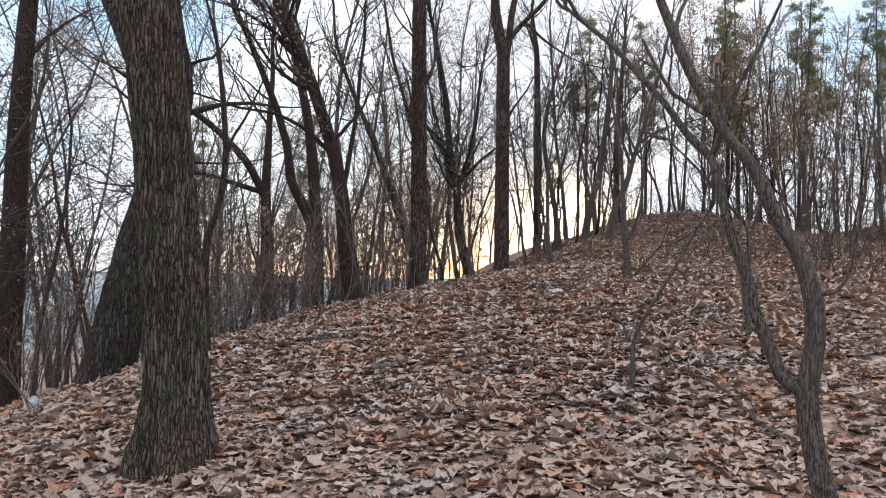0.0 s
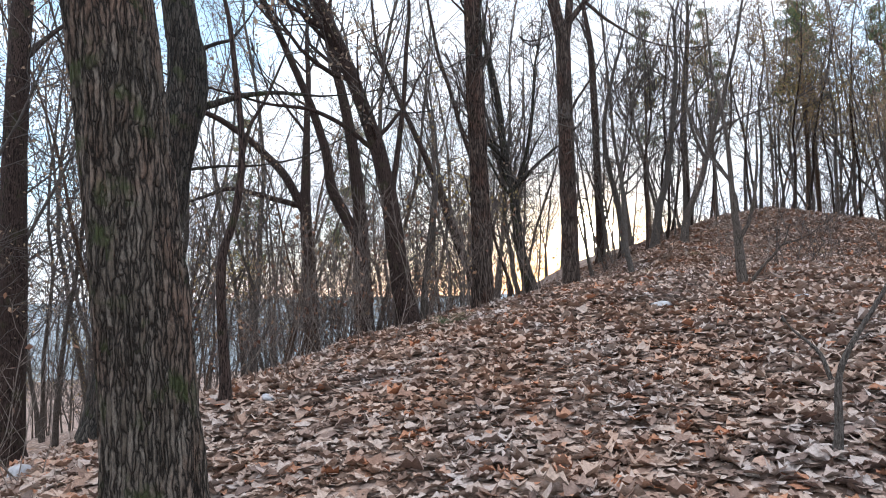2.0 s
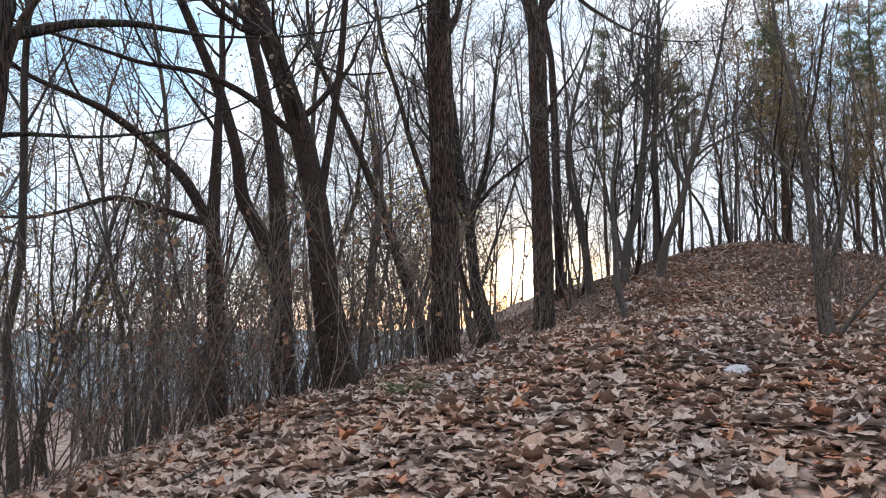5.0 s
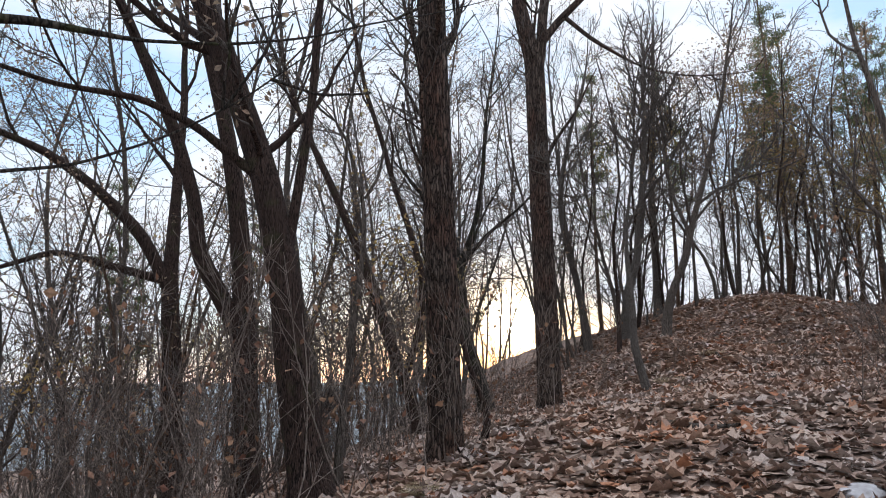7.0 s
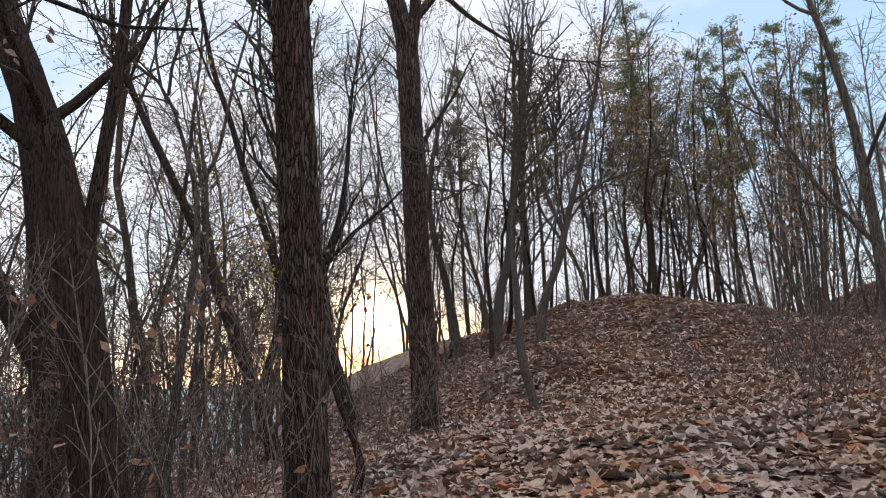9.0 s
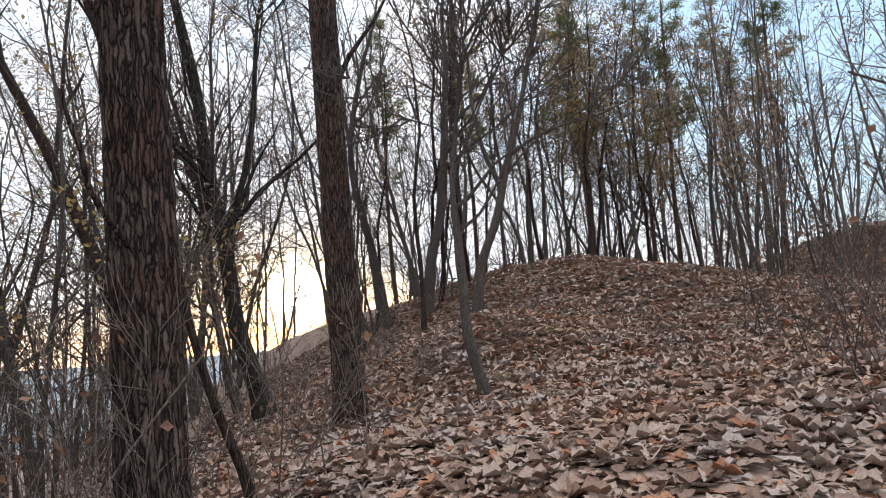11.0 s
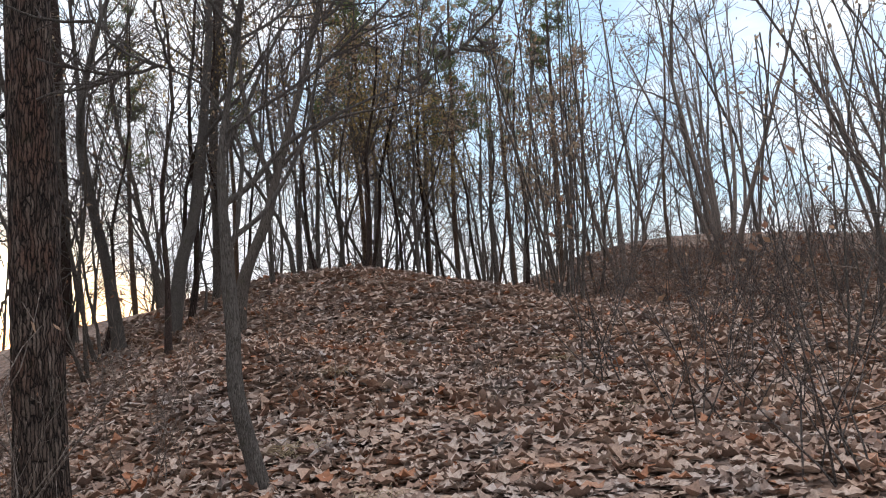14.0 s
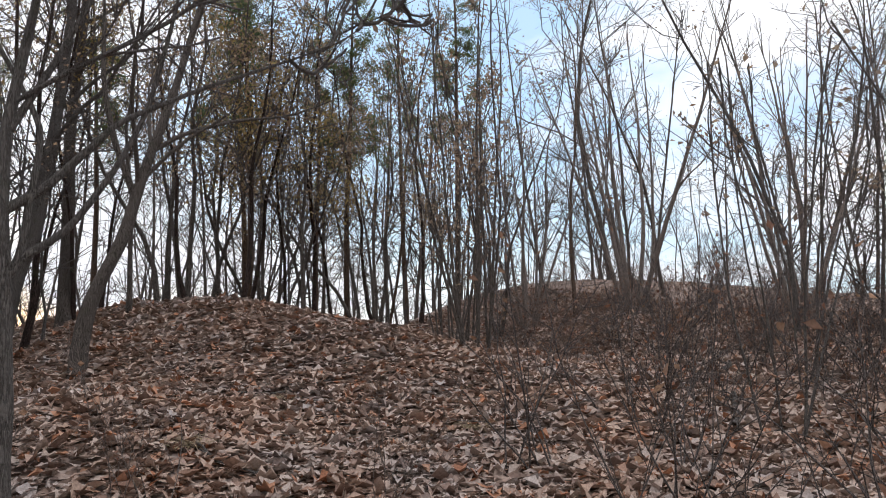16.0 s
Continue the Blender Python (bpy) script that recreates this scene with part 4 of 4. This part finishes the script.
PINES = [pine("pine_tree", "tall pine with a tufted green crown behind the crest", 51, 12, 0.10), pine("pine_tree", "tall pine with a broad green crown behind the crest", 52, 11, 0.095)]
for i, (x, y, k) in enumerate([(11.9, 33.0, 1.05), (15.4, 33.4, 1.05), (18.2, 31.6, 0.95), (13.6, 36, 1.1), (20.5, 36.5, 1.0), (9.5, 37, 0.95), (7.5, 41, 1.0), (-7, 40, 1.1), (-11, 36, 1.0), (16.8, 37, 1.1)]):
    if i < 2:
        PINES[i].location = (x, y, hz(x, y))
    else:
        plant(PINES[i % 2], x, y, k)

WIDE = wood_tree("spreading_oak", "tall bare oak with long arching boughs", 91, 13.5, 0.10, boughs=1.1, bough=0.5, low=0.2, fine=4.0, group="spreading oaks of the slope", dry=1200)
WIDE2 = wood_tree("spreading_oak", "tall bare oak with long crooked boughs", 92, 12.5, 0.085, boughs=1.3, bough=0.45, low=0.15, fine=4.0, lean=0.15, group="spreading oaks of the slope", dry=900)
for i, (x, y, k) in enumerate([(-2.6, 24.5, 1.0), (0.6, 28.0, 1.05), (-0.3, 32.0, 1.0), (-4.3, 28.0, 1.1), (5.6, 36.0, 1.0), (-1.2, 33.5, 1.1), (-7.0, 23.0, 1.0), (-8.0, 31.0, 1.0), (-3.5, 38.0, 1.1), (-11.0, 26.0, 1.1), (-13.0, 20.0, 1.1), (-0.6, 24.6, 0.8), (-15.0, 30.0, 1.2), (7.0, 36.0, 1.0), (24.0, 30.0, 1.0), (26.0, 24.0, 0.9)]):
    if i < 2:
        k2 = (WIDE, WIDE2)[i]
        k2.location = (x, y, hz(x, y))
    else:
        plant((WIDE, WIDE2)[i % 2], x, y, k, tip=3)
BROWN = wood_tree("oak_tree", "slim oak on the crest with a crown of dry brown leaves", 71, 9.0, 0.062, dry=2300, group="oaks on the crest", mat=BARK_MID, low=0.3, boughs=2.4, bough=0.36, wander=0.13)
GOLD = wood_tree("oak_tree", "slim oak on the crest with late yellow brown leaves", 73, 10.0, 0.055, dry=1700, leaf=YELLOW, group="oaks on the crest", mat=BARK_MID, low=0.35, boughs=2.2, bough=0.33, wander=0.11)
POLE = wood_tree("oak_tree", "tall dark bare oak standing on the crest", 72, 11.5, 0.060, group="oaks on the crest", mat=BARK_DARK, low=0.22, wander=0.12, boughs=2.0, dry=250)
for i in range(25):
    x = 4.2 + i * 0.56
    y = float(np.interp(x, [0, 4, 8, 12, 18], [25.5, 28.0, 30.3, 30.2, 31])) + rngw.uniform(-0.2, 2.8)
    sort = POLE if x < 7.5 or i % 2 else (GOLD if i % 4 == 0 else BROWN)
    if i in (3, 8, 14):
        sort = {3: POLE, 8: GOLD, 14: BROWN}[i]
        sort.location = (x, y, hz(x, y))
    else:
        plant(sort, x, y, rngw.uniform(0.75, 1.1), tip=3)

for _ in range(7):
    x = rngw.uniform(8.6, 15.4)
    y = float(np.interp(x, [8, 12, 18], [31.0, 31.0, 31.6])) + rngw.uniform(0, 3.5)
    plant((BROWN, GOLD)[rngw.choice(2, p=[0.6, 0.4])], x, y, rngw.uniform(0.8, 1.1), tip=4)
for _ in range(26):
    x, y = rngw.uniform(-2.5, 4.0), rngw.uniform(27, 44)
    if -2.3 < x - 0.1317 * y < -0.9:
        x += 1.5
    plant(KINDS[rngw.choice([6, 2, 4])], x, y, rngw.uniform(0.8, 1.2), tip=4)


def fan_tree(label, seed, stems, tall, r, spread, dry=0, mat=BARK_PALE, group="many-stemmed trees"):
    """Many slim stems that fan out of one foot."""
    rng = np.random.default_rng(seed)
    top = tagged(new("many_stemmed_tree"), label=label, category="tree", group=group)
    main = []
    for k in range(stems):
        a = 6.28 * k / stems + rng.normal(0, 0.3)
        d = np.array([math.cos(a), math.sin(a), 0]) * spread * rng.uniform(0.3, 1.1) + np.array([0, 0, 1])
        pts, rad = shoot(rng, (0.2 * math.cos(a), 0.2 * math.sin(a), -0.1), d, tall * rng.uniform(0.75, 1), r * rng.uniform(0.6, 1), 0.010, 10, 0.05, 0.035)
        V, F = tubes([(pts, rad)], 7)
        mesh_object("stem", V, F, mat, top)
        main.append((pts, rad))
    L1 = ramify(rng, main, 1.5, 0.3, 0.26, 0.5, 5, 0.010, 0.12)
    L2 = ramify(rng, L1, 2.4, 0.15, 0.5, 0.6, 3, 0.006, 0.08)
    parts = [tubes(L1, 4), tubes(L2, 3)]
    mesh_object("twig_crown", np.concatenate([V for V, F in parts]), np.concatenate([parts[0][1], parts[1][1] + len(parts[0][0])]), mat, top, kind="stuff")
    if dry:
        W = leaf_places(rng, L2, dry, 0.1)
        V, F = leaves(rng, W, rng.uniform(0.05, 0.10, len(W)), 2.6, TINY)
        mesh_object("dry_foliage", V, F, DRY, top, smooth=False, kind="stuff")
    return top


FAN = fan_tree("tall bright many-stemmed bare tree on the second mound", 81, 8, 8.5, 0.075, 0.42)
FAN.location = (18.0, 25.4, hz(18.0, 25.4))
plant(FAN, 16.3, 27.4, 0.8, 140)
plant(FAN, 20.5, 22.5, 1.0, 60)
LEAFY = fan_tree("slim many-stemmed tree with a few dry orange leaves", 82, 5, 7.0, 0.05, 0.36, 130)
LEAFY.location = (12.2, 17.3, hz(12.2, 17.3))
plant(LEAFY, 14.5, 15.5, 0.9, 80)
plant(LEAFY, 19.0, 18.5, 1.0, 200)
plant(LEAFY, 11.6, 14.6, 0.8, 300)
YOUNG = fan_tree("slim pale young tree with several stems and orange leaves", 84, 4, 5.2, 0.017, 0.26, 90, BARK_GREY, "young trees by the path")
YOUNG.location = (9.6, 18.5, hz(9.6, 18.5))
plant(YOUNG, 10.9, 16.9, 1.1, 50)
plant(YOUNG, 8.9, 15.7, 0.9, 140)
plant(YOUNG, 12.3, 19.4, 1.1, 10)
CLUMP = fan_tree("tight clump of thin stems with brown leaves at the saddle", 83, 8, 7.0, 0.034, 0.15, 1500, BARK_MID)
CLUMP.location = (10.9, 24.0, hz(10.9, 24.0))
plant(CLUMP, 14.3, 27.6, 1.0, 100)
plant(CLUMP, 12.6, 26.4, 0.8, 200)

SHRUBS = [shrub("shrub", "low tangle of thin bare brown twigs", 61, 1.6, 9, 14), shrub("shrub", "upright bare shrub with a few dry leaves", 62, 2.4, 7, 30), shrub("shrub", "small sparse bare shrub in fallen leaves", 63, 1.0, 6, 6)]
SPRAY = shrub("shrub", "airy shrub of pale thin twigs at the foot of oaks", 66, 2.3, 6, 22, mat=BARK_PALE)
SPRAY.location = (-1.25, 13.9, hz(-1.25, 13.9))
for x, y, k in [(-0.5, 14.4, 0.7), (-1.1, 15.7, 1.1), (0.35, 16.7, 0.9), (-2.1, 12.7, 1.0), (2.25, 20.4, 0.7), (1.15, 20.5, 0.6), (-2.3, 15.3, 1.2), (-3.0, 13.4, 1.2), (-2.9, 11.4, 0.8), (-0.4, 18.6, 1.1), (-1.9, 17.5, 1.2), (0.6, 22.6, 1.1), (-3.6, 15.2, 1.3), (3.4, 14.4, 0.9), (5.2, 19.6, 0.5), (3.9, 20.9, 0.6), (-4.2, 12.6, 1.2), (-4.9, 9.3, 1.0), (2.9, 25.5, 1.0)]:
    plant(SPRAY, x, y, k)
THICKET = [shrub("shrub", "dense brownish shrub with clinging dry leaves on the mound", 64, 1.15, 13, 90, mat=BRUSH), shrub("shrub", "tall thin stemmed brown shrub on the second mound", 65, 2.3, 9, 90, mat=BRUSH)]


def between(a, b, c, d):
    """A random place inside the four corners."""
    u, v = rngw.random(2)
    return (Vector(a).lerp(Vector(b), u)).lerp(Vector(c).lerp(Vector(d), u), v)


for _ in range(56):
    x, y = between((11.6, 24.4), (17.2, 19.3), (17.3, 28.5), (21.0, 20.5))
    plant(THICKET[rngw.choice(2, p=[0.5, 0.5])], x, y, rngw.uniform(0.45, 0.8))
for _ in range(40):
    x, y = between((17.3, 28.5), (21.0, 18.0), (21.0, 32.0), (28.0, 22.0))
    plant(THICKET[rngw.choice(2, p=[0.6, 0.4])], x, y, rngw.uniform(0.5, 0.85))
THICKET[0].location, THICKET[1].location = (17.2, 22.0, hz(17.2, 22.0)), (18.4, 23.4, hz(18.4, 23.4))
n = 0
while n < 84:
    x, y = rngw.uniform(-12, 26), rngw.uniform(2, 32)
    edge = np.interp(y, [0, 8, 12, 16, 22, 26, 34], [-4.2, -4.0, -2.9, -1.2, 0.2, 2.2, 4])
    p = 0.35 if x < edge else 0.0
    if x > 14.5 + (y < 22) * (-1.5) and y > 10:
        p = 1.0
    if 6 < x <= 13.5 and y < 21 - (x - 6) * 0.3:
        p = 0.7
    if rngw.random() < p:
        plant(SHRUBS[rngw.choice(3, p=[0.45, 0.35, 0.2])], x, y, rngw.uniform(0.7, 1.3))
        n += 1
for _ in range(17):
    x, y = between((9.2, 20.0), (11.4, 17.6), (12.6, 22.2), (16.4, 19.0))
    plant(SHRUBS[rngw.choice(3)], x, y, rngw.uniform(0.6, 1.1))
for _ in range(14):
    x, y = between((-3.6, 13.0), (1.6, 26.0), (-9.0, 15.0), (-3.0, 30.0))
    plant((SPRAY, SHRUBS[0], THICKET[1])[rngw.choice(3)], x, y, rngw.uniform(0.8, 1.5))
for _ in range(8):
    x, y = between((-3.4, 11.6), (-1.2, 16.6), (-5.6, 12.0), (-4.0, 18.0))
    plant((SPRAY, THICKET[1])[rngw.choice(2)], x, y, rngw.uniform(0.8, 1.2))
for _ in range(14):
    x, y = between((-4.6, 14.0), (1.2, 27.0), (-9.0, 16.0), (-3.0, 34.0))
    plant(KINDS[3], x, y, rngw.uniform(0.35, 0.65))
for s, (x, y) in zip(SHRUBS, [(4.6, 15.85), (5.9, 17.6), (6.5, 17.5)]):
    s.location = (x, y, hz(x, y))

# ---- small things on the ground ----


def stone(label, x, y, sx, sy, sz, seed, mat):
    bm = bmesh.new()
    bmesh.ops.create_icosphere(bm, subdivisions=3, radius=1)
    for v in bm.verts:
        k = 1 + 0.28 * noise.noise(v.co * 1.3 + Vector((seed, 0, 0))) + 0.08 * noise.noise(v.co * 4)
        v.co = Vector((v.co.x * sx * k, v.co.y * sy * k, max(v.co.z, -0.3) * sz * k))
    me = bpy.data.meshes.new("stone")
    bm.to_mesh(me)
    bm.free()
    me.materials.append(mat)
    for p in me.polygons:
        p.use_smooth = True
    ob = tagged(new("stone", me), label=label, category="stone")
    ob.matrix_world = pose(x, y, hz(x, y) + 0.015, 4, -3, seed * 40)
    return ob


PALE = material("pale_stone")
_m, _n, _l, _b = PALE
_l.new(ramp(_n, _l, noise_tex(_n, _l, 14, 5), [(0.3, (0.24, 0.23, 0.23)), (0.7, (0.46, 0.46, 0.48))]), _b.inputs["Base Color"])
PALE = _m
stone("flat pale grey stone half buried in leaves", 1.72, 11.95, 0.2, 0.11, 0.04, 1, PALE)
stone("small pale stone among leaves by the thick oak", -5.3, 9.9, 0.14, 0.11, 0.13, 2, PALE)
stone("small pale stone on the edge of the bank", -2.5, 9.2, 0.10, 0.06, 0.04, 3, PALE)
stone("small pale stone lying on the leafy slope", 3.3, 11.6, 0.14, 0.07, 0.04, 4, PALE)


def stick(label, x, y, turn, length, r, seed):
    rng = np.random.default_rng(seed)
    a = radians(turn)
    pts, rad = shoot(rng, (x, y, 0), (math.cos(a), math.sin(a), 0), length, r, r * 0.5, 9, 0.13, 0)
    lines = [(pts, rad)] + ramify(rng, [(pts, rad)], 2.0, 0.2, 0.25, 0.7, 3, r * 0.3, 0)
    lines = [(np.stack([p[:, 0], p[:, 1], height(p[:, 0], p[:, 1]) + 0.03 + 0.25 * np.abs(p[:, 2])], -1), q) for p, q in lines]
    V, F = tubes(lines, 6)
    V = V - np.array([x, y, hz(x, y)])
    ob = mesh_object("fallen_stick", V, F, BARK_GREY)
    ob.location = (x, y, hz(x, y))
    return tagged(ob, label=label, category="stick")


for i, (x, y, turn, length, r) in enumerate([(1.2, 14.2, -30, 0.9, 0.03), (3.6, 17.8, 20, 0.8, 0.015), (0.4, 19.4, -50, 1.0, 0.018), (9.5, 19.0, 10, 1.6, 0.05), (6.5, 24, -40, 1.2, 0.02), (13.2, 20.9, 5, 1.1, 0.06), (4.9, 20.6, 120, 0.9, 0.022), (-2.6, 10.9, 60, 0.7, 0.012), (5.2, 14.2, 160, 0.8, 0.012), (2.6, 9.4, 15, 0.6, 0.012), (2.54, 5.59, 89, 1.60, 0.028)]):
    stick("broken grey dead branch lying on the fallen leaves", x, y, turn, length, r, 400 + i)


def tuft(label, x, y, tall, blades, mat, seed):
    rng = np.random.default_rng(seed)
    lines = []
    for _ in range(blades):
        a = rng.random() * 6.28
        pts, rad = shoot(rng, (0.07 * rng.normal(), 0.07 * rng.normal(), 0), (math.cos(a), math.sin(a), 1.6), tall * rng.uniform(0.6, 1.1), 0.003, 0.0008, 5, 0.08, -0.28)
        lines.append((pts, rad))
    V, F = tubes(lines, 3)
    ob = mesh_object("grass_tuft", V, F, mat, kind="stuff")
    ob.location = (x, y, hz(x, y))
    return tagged(ob, label=label, category="grass")


STRAW = plain("dry_straw", (0.34, 0.27, 0.17), 0.8)
GREEN = plain("dull_green_grass", (0.07, 0.09, 0.04), 0.7)
for i, (x, y, tall, g) in enumerate([(-0.95, 12.6, 0.28, 1), (4.6, 21.5, 0.22, 0), (5.2, 25.3, 0.25, 0), (3.2, 19.6, 0.25, 0), (2.9, 17.9, 0.22, 0), (5.9, 18.6, 0.2, 1), (-0.8, 13.4, 0.2, 0), (6.9, 23.5, 0.2, 0), (7.4, 20.8, 0.22, 0)]):
    tuft("small tuft of dull green grass between the leaves" if g else "small tuft of dry straw coloured grass", x, y, tall, 90, GREEN if g else STRAW, 500 + i)

# ---- fallen leaves ----
rngl = np.random.default_rng(5)


def build_litter(count):
    N = count * 5
    y = rngl.uniform(-2, 33, N)
    x = rngl.uniform(-9, 17, N)
    wx = np.interp(y, [-3, 0, 6.5, 9, 12, 16, 30], [0.2, 0, -0.8, -0.85, -0.1, 2, 12])
    d = np.abs(x - wx) * 0.8 + np.maximum(0, y - 19) * 0.5
    keep = np.nonzero(rngl.random(N) < np.minimum(1, (2.4 / (d + 0.3)) ** 1.3))[0][:count]
    x, y = x[keep], y[keep]
    z = height(x, y) + rngl.uniform(0.004, 0.040, len(x))
    size = rngl.gamma(8, 0.0142, len(x)).clip(0.045, 0.165)
    V, F = leaves(rngl, np.stack([x, y, z], -1), size, 0.22 + 0.6 * rngl.random(len(x)) ** 3, OUTLINE, 0.38)
    return tagged(mesh_object("leaf_litter", V, F, LITTER, smooth=True, kind="stuff"), label="thick layer of curled brown and grey oak leaves on the slope", category="leaves")


build_litter(108000)


def build_slope_litter(count):
    """Leaves on the slopes past the walked line, of fewer corners."""
    y, x = rngl.uniform(8, 34, count * 3), rngl.uniform(-6, 21, count * 3)
    d = np.abs(x - np.interp(y, [-3, 0, 6.5, 9, 12, 16, 30], [0.2, 0, -0.8, -0.85, -0.1, 2, 12]))
    keep = np.nonzero((x > -4.5 + np.maximum(0, y - 10) * 0.25) & (d + np.maximum(0, y - 17) > 3))[0][:count]
    x, y = x[keep], y[keep]
    z = height(x, y) + rngl.uniform(0.01, 0.05, len(x))
    V, F = leaves(rngl, np.stack([x, y, z], -1), rngl.uniform(0.09, 0.17, len(x)), 0.25 + 0.8 * rngl.random(len(x)) ** 2, SIMPLE[[0, 2, 3, 4]] * 1.15, 0.5)
    return tagged(mesh_object("leaf_litter", V, F, LITTER, smooth=True, kind="stuff"), label="curled dry oak leaves lying over the far slope and mound", category="leaves")


build_slope_litter(64000)

# ---- the sun's disc and the far hills ----
bm = bmesh.new()
bmesh.ops.create_uvsphere(bm, u_segments=32, v_segments=16, radius=31)
me = bpy.data.meshes.new("sun_disc")
bm.to_mesh(me)
bm.free()
me.materials.append(plain("sun_glow", (1.0, 0.80, 0.50), 1.0, 60))
disc = tagged(new("sun_disc", me), label="low bright evening sun between the trunks", kind="structure")
disc.location = SUN_DIR * 2500


def build_far_hills():
    """Low wooded hills beyond the valley, with the haze of distance in their colour."""
    V, F = [], []
    n = 160
    for i in range(n):
        a = radians(-150 + 330 * i / (n - 1))
        top = 1 + 5 * noise.noise((i * 0.09, 3, 0)) + 1.6 * noise.noise((i * 0.6, 8, 0)) + 0.9 * noise.noise((i * 2.3, 5, 0))
        for r, z in ((330, -45), (380, -12 + 0.4 * top), (430, top), (520, -45)):
            V.append((-r * math.sin(a), r * math.cos(a), z))
    for i in range(n - 1):
        for k in range(3):
            F.append((i * 4 + k, i * 4 + k + 1, i * 4 + k + 5, i * 4 + k + 4))
    m, nn, ll, bb = material("hazy_wooded_hills")
    # aerial haze is imitated by a pale blue grey tone and a faint glow
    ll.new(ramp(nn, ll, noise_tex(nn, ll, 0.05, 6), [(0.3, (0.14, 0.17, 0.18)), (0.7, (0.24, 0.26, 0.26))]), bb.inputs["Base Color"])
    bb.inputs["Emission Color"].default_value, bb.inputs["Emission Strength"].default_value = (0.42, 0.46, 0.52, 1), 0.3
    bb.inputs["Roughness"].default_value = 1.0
    tagged(mesh_object("backdrop_hills", V, F, m, kind="structure"), label="low wooded hills far beyond the valley, coloured with blue haze")


build_far_hills()
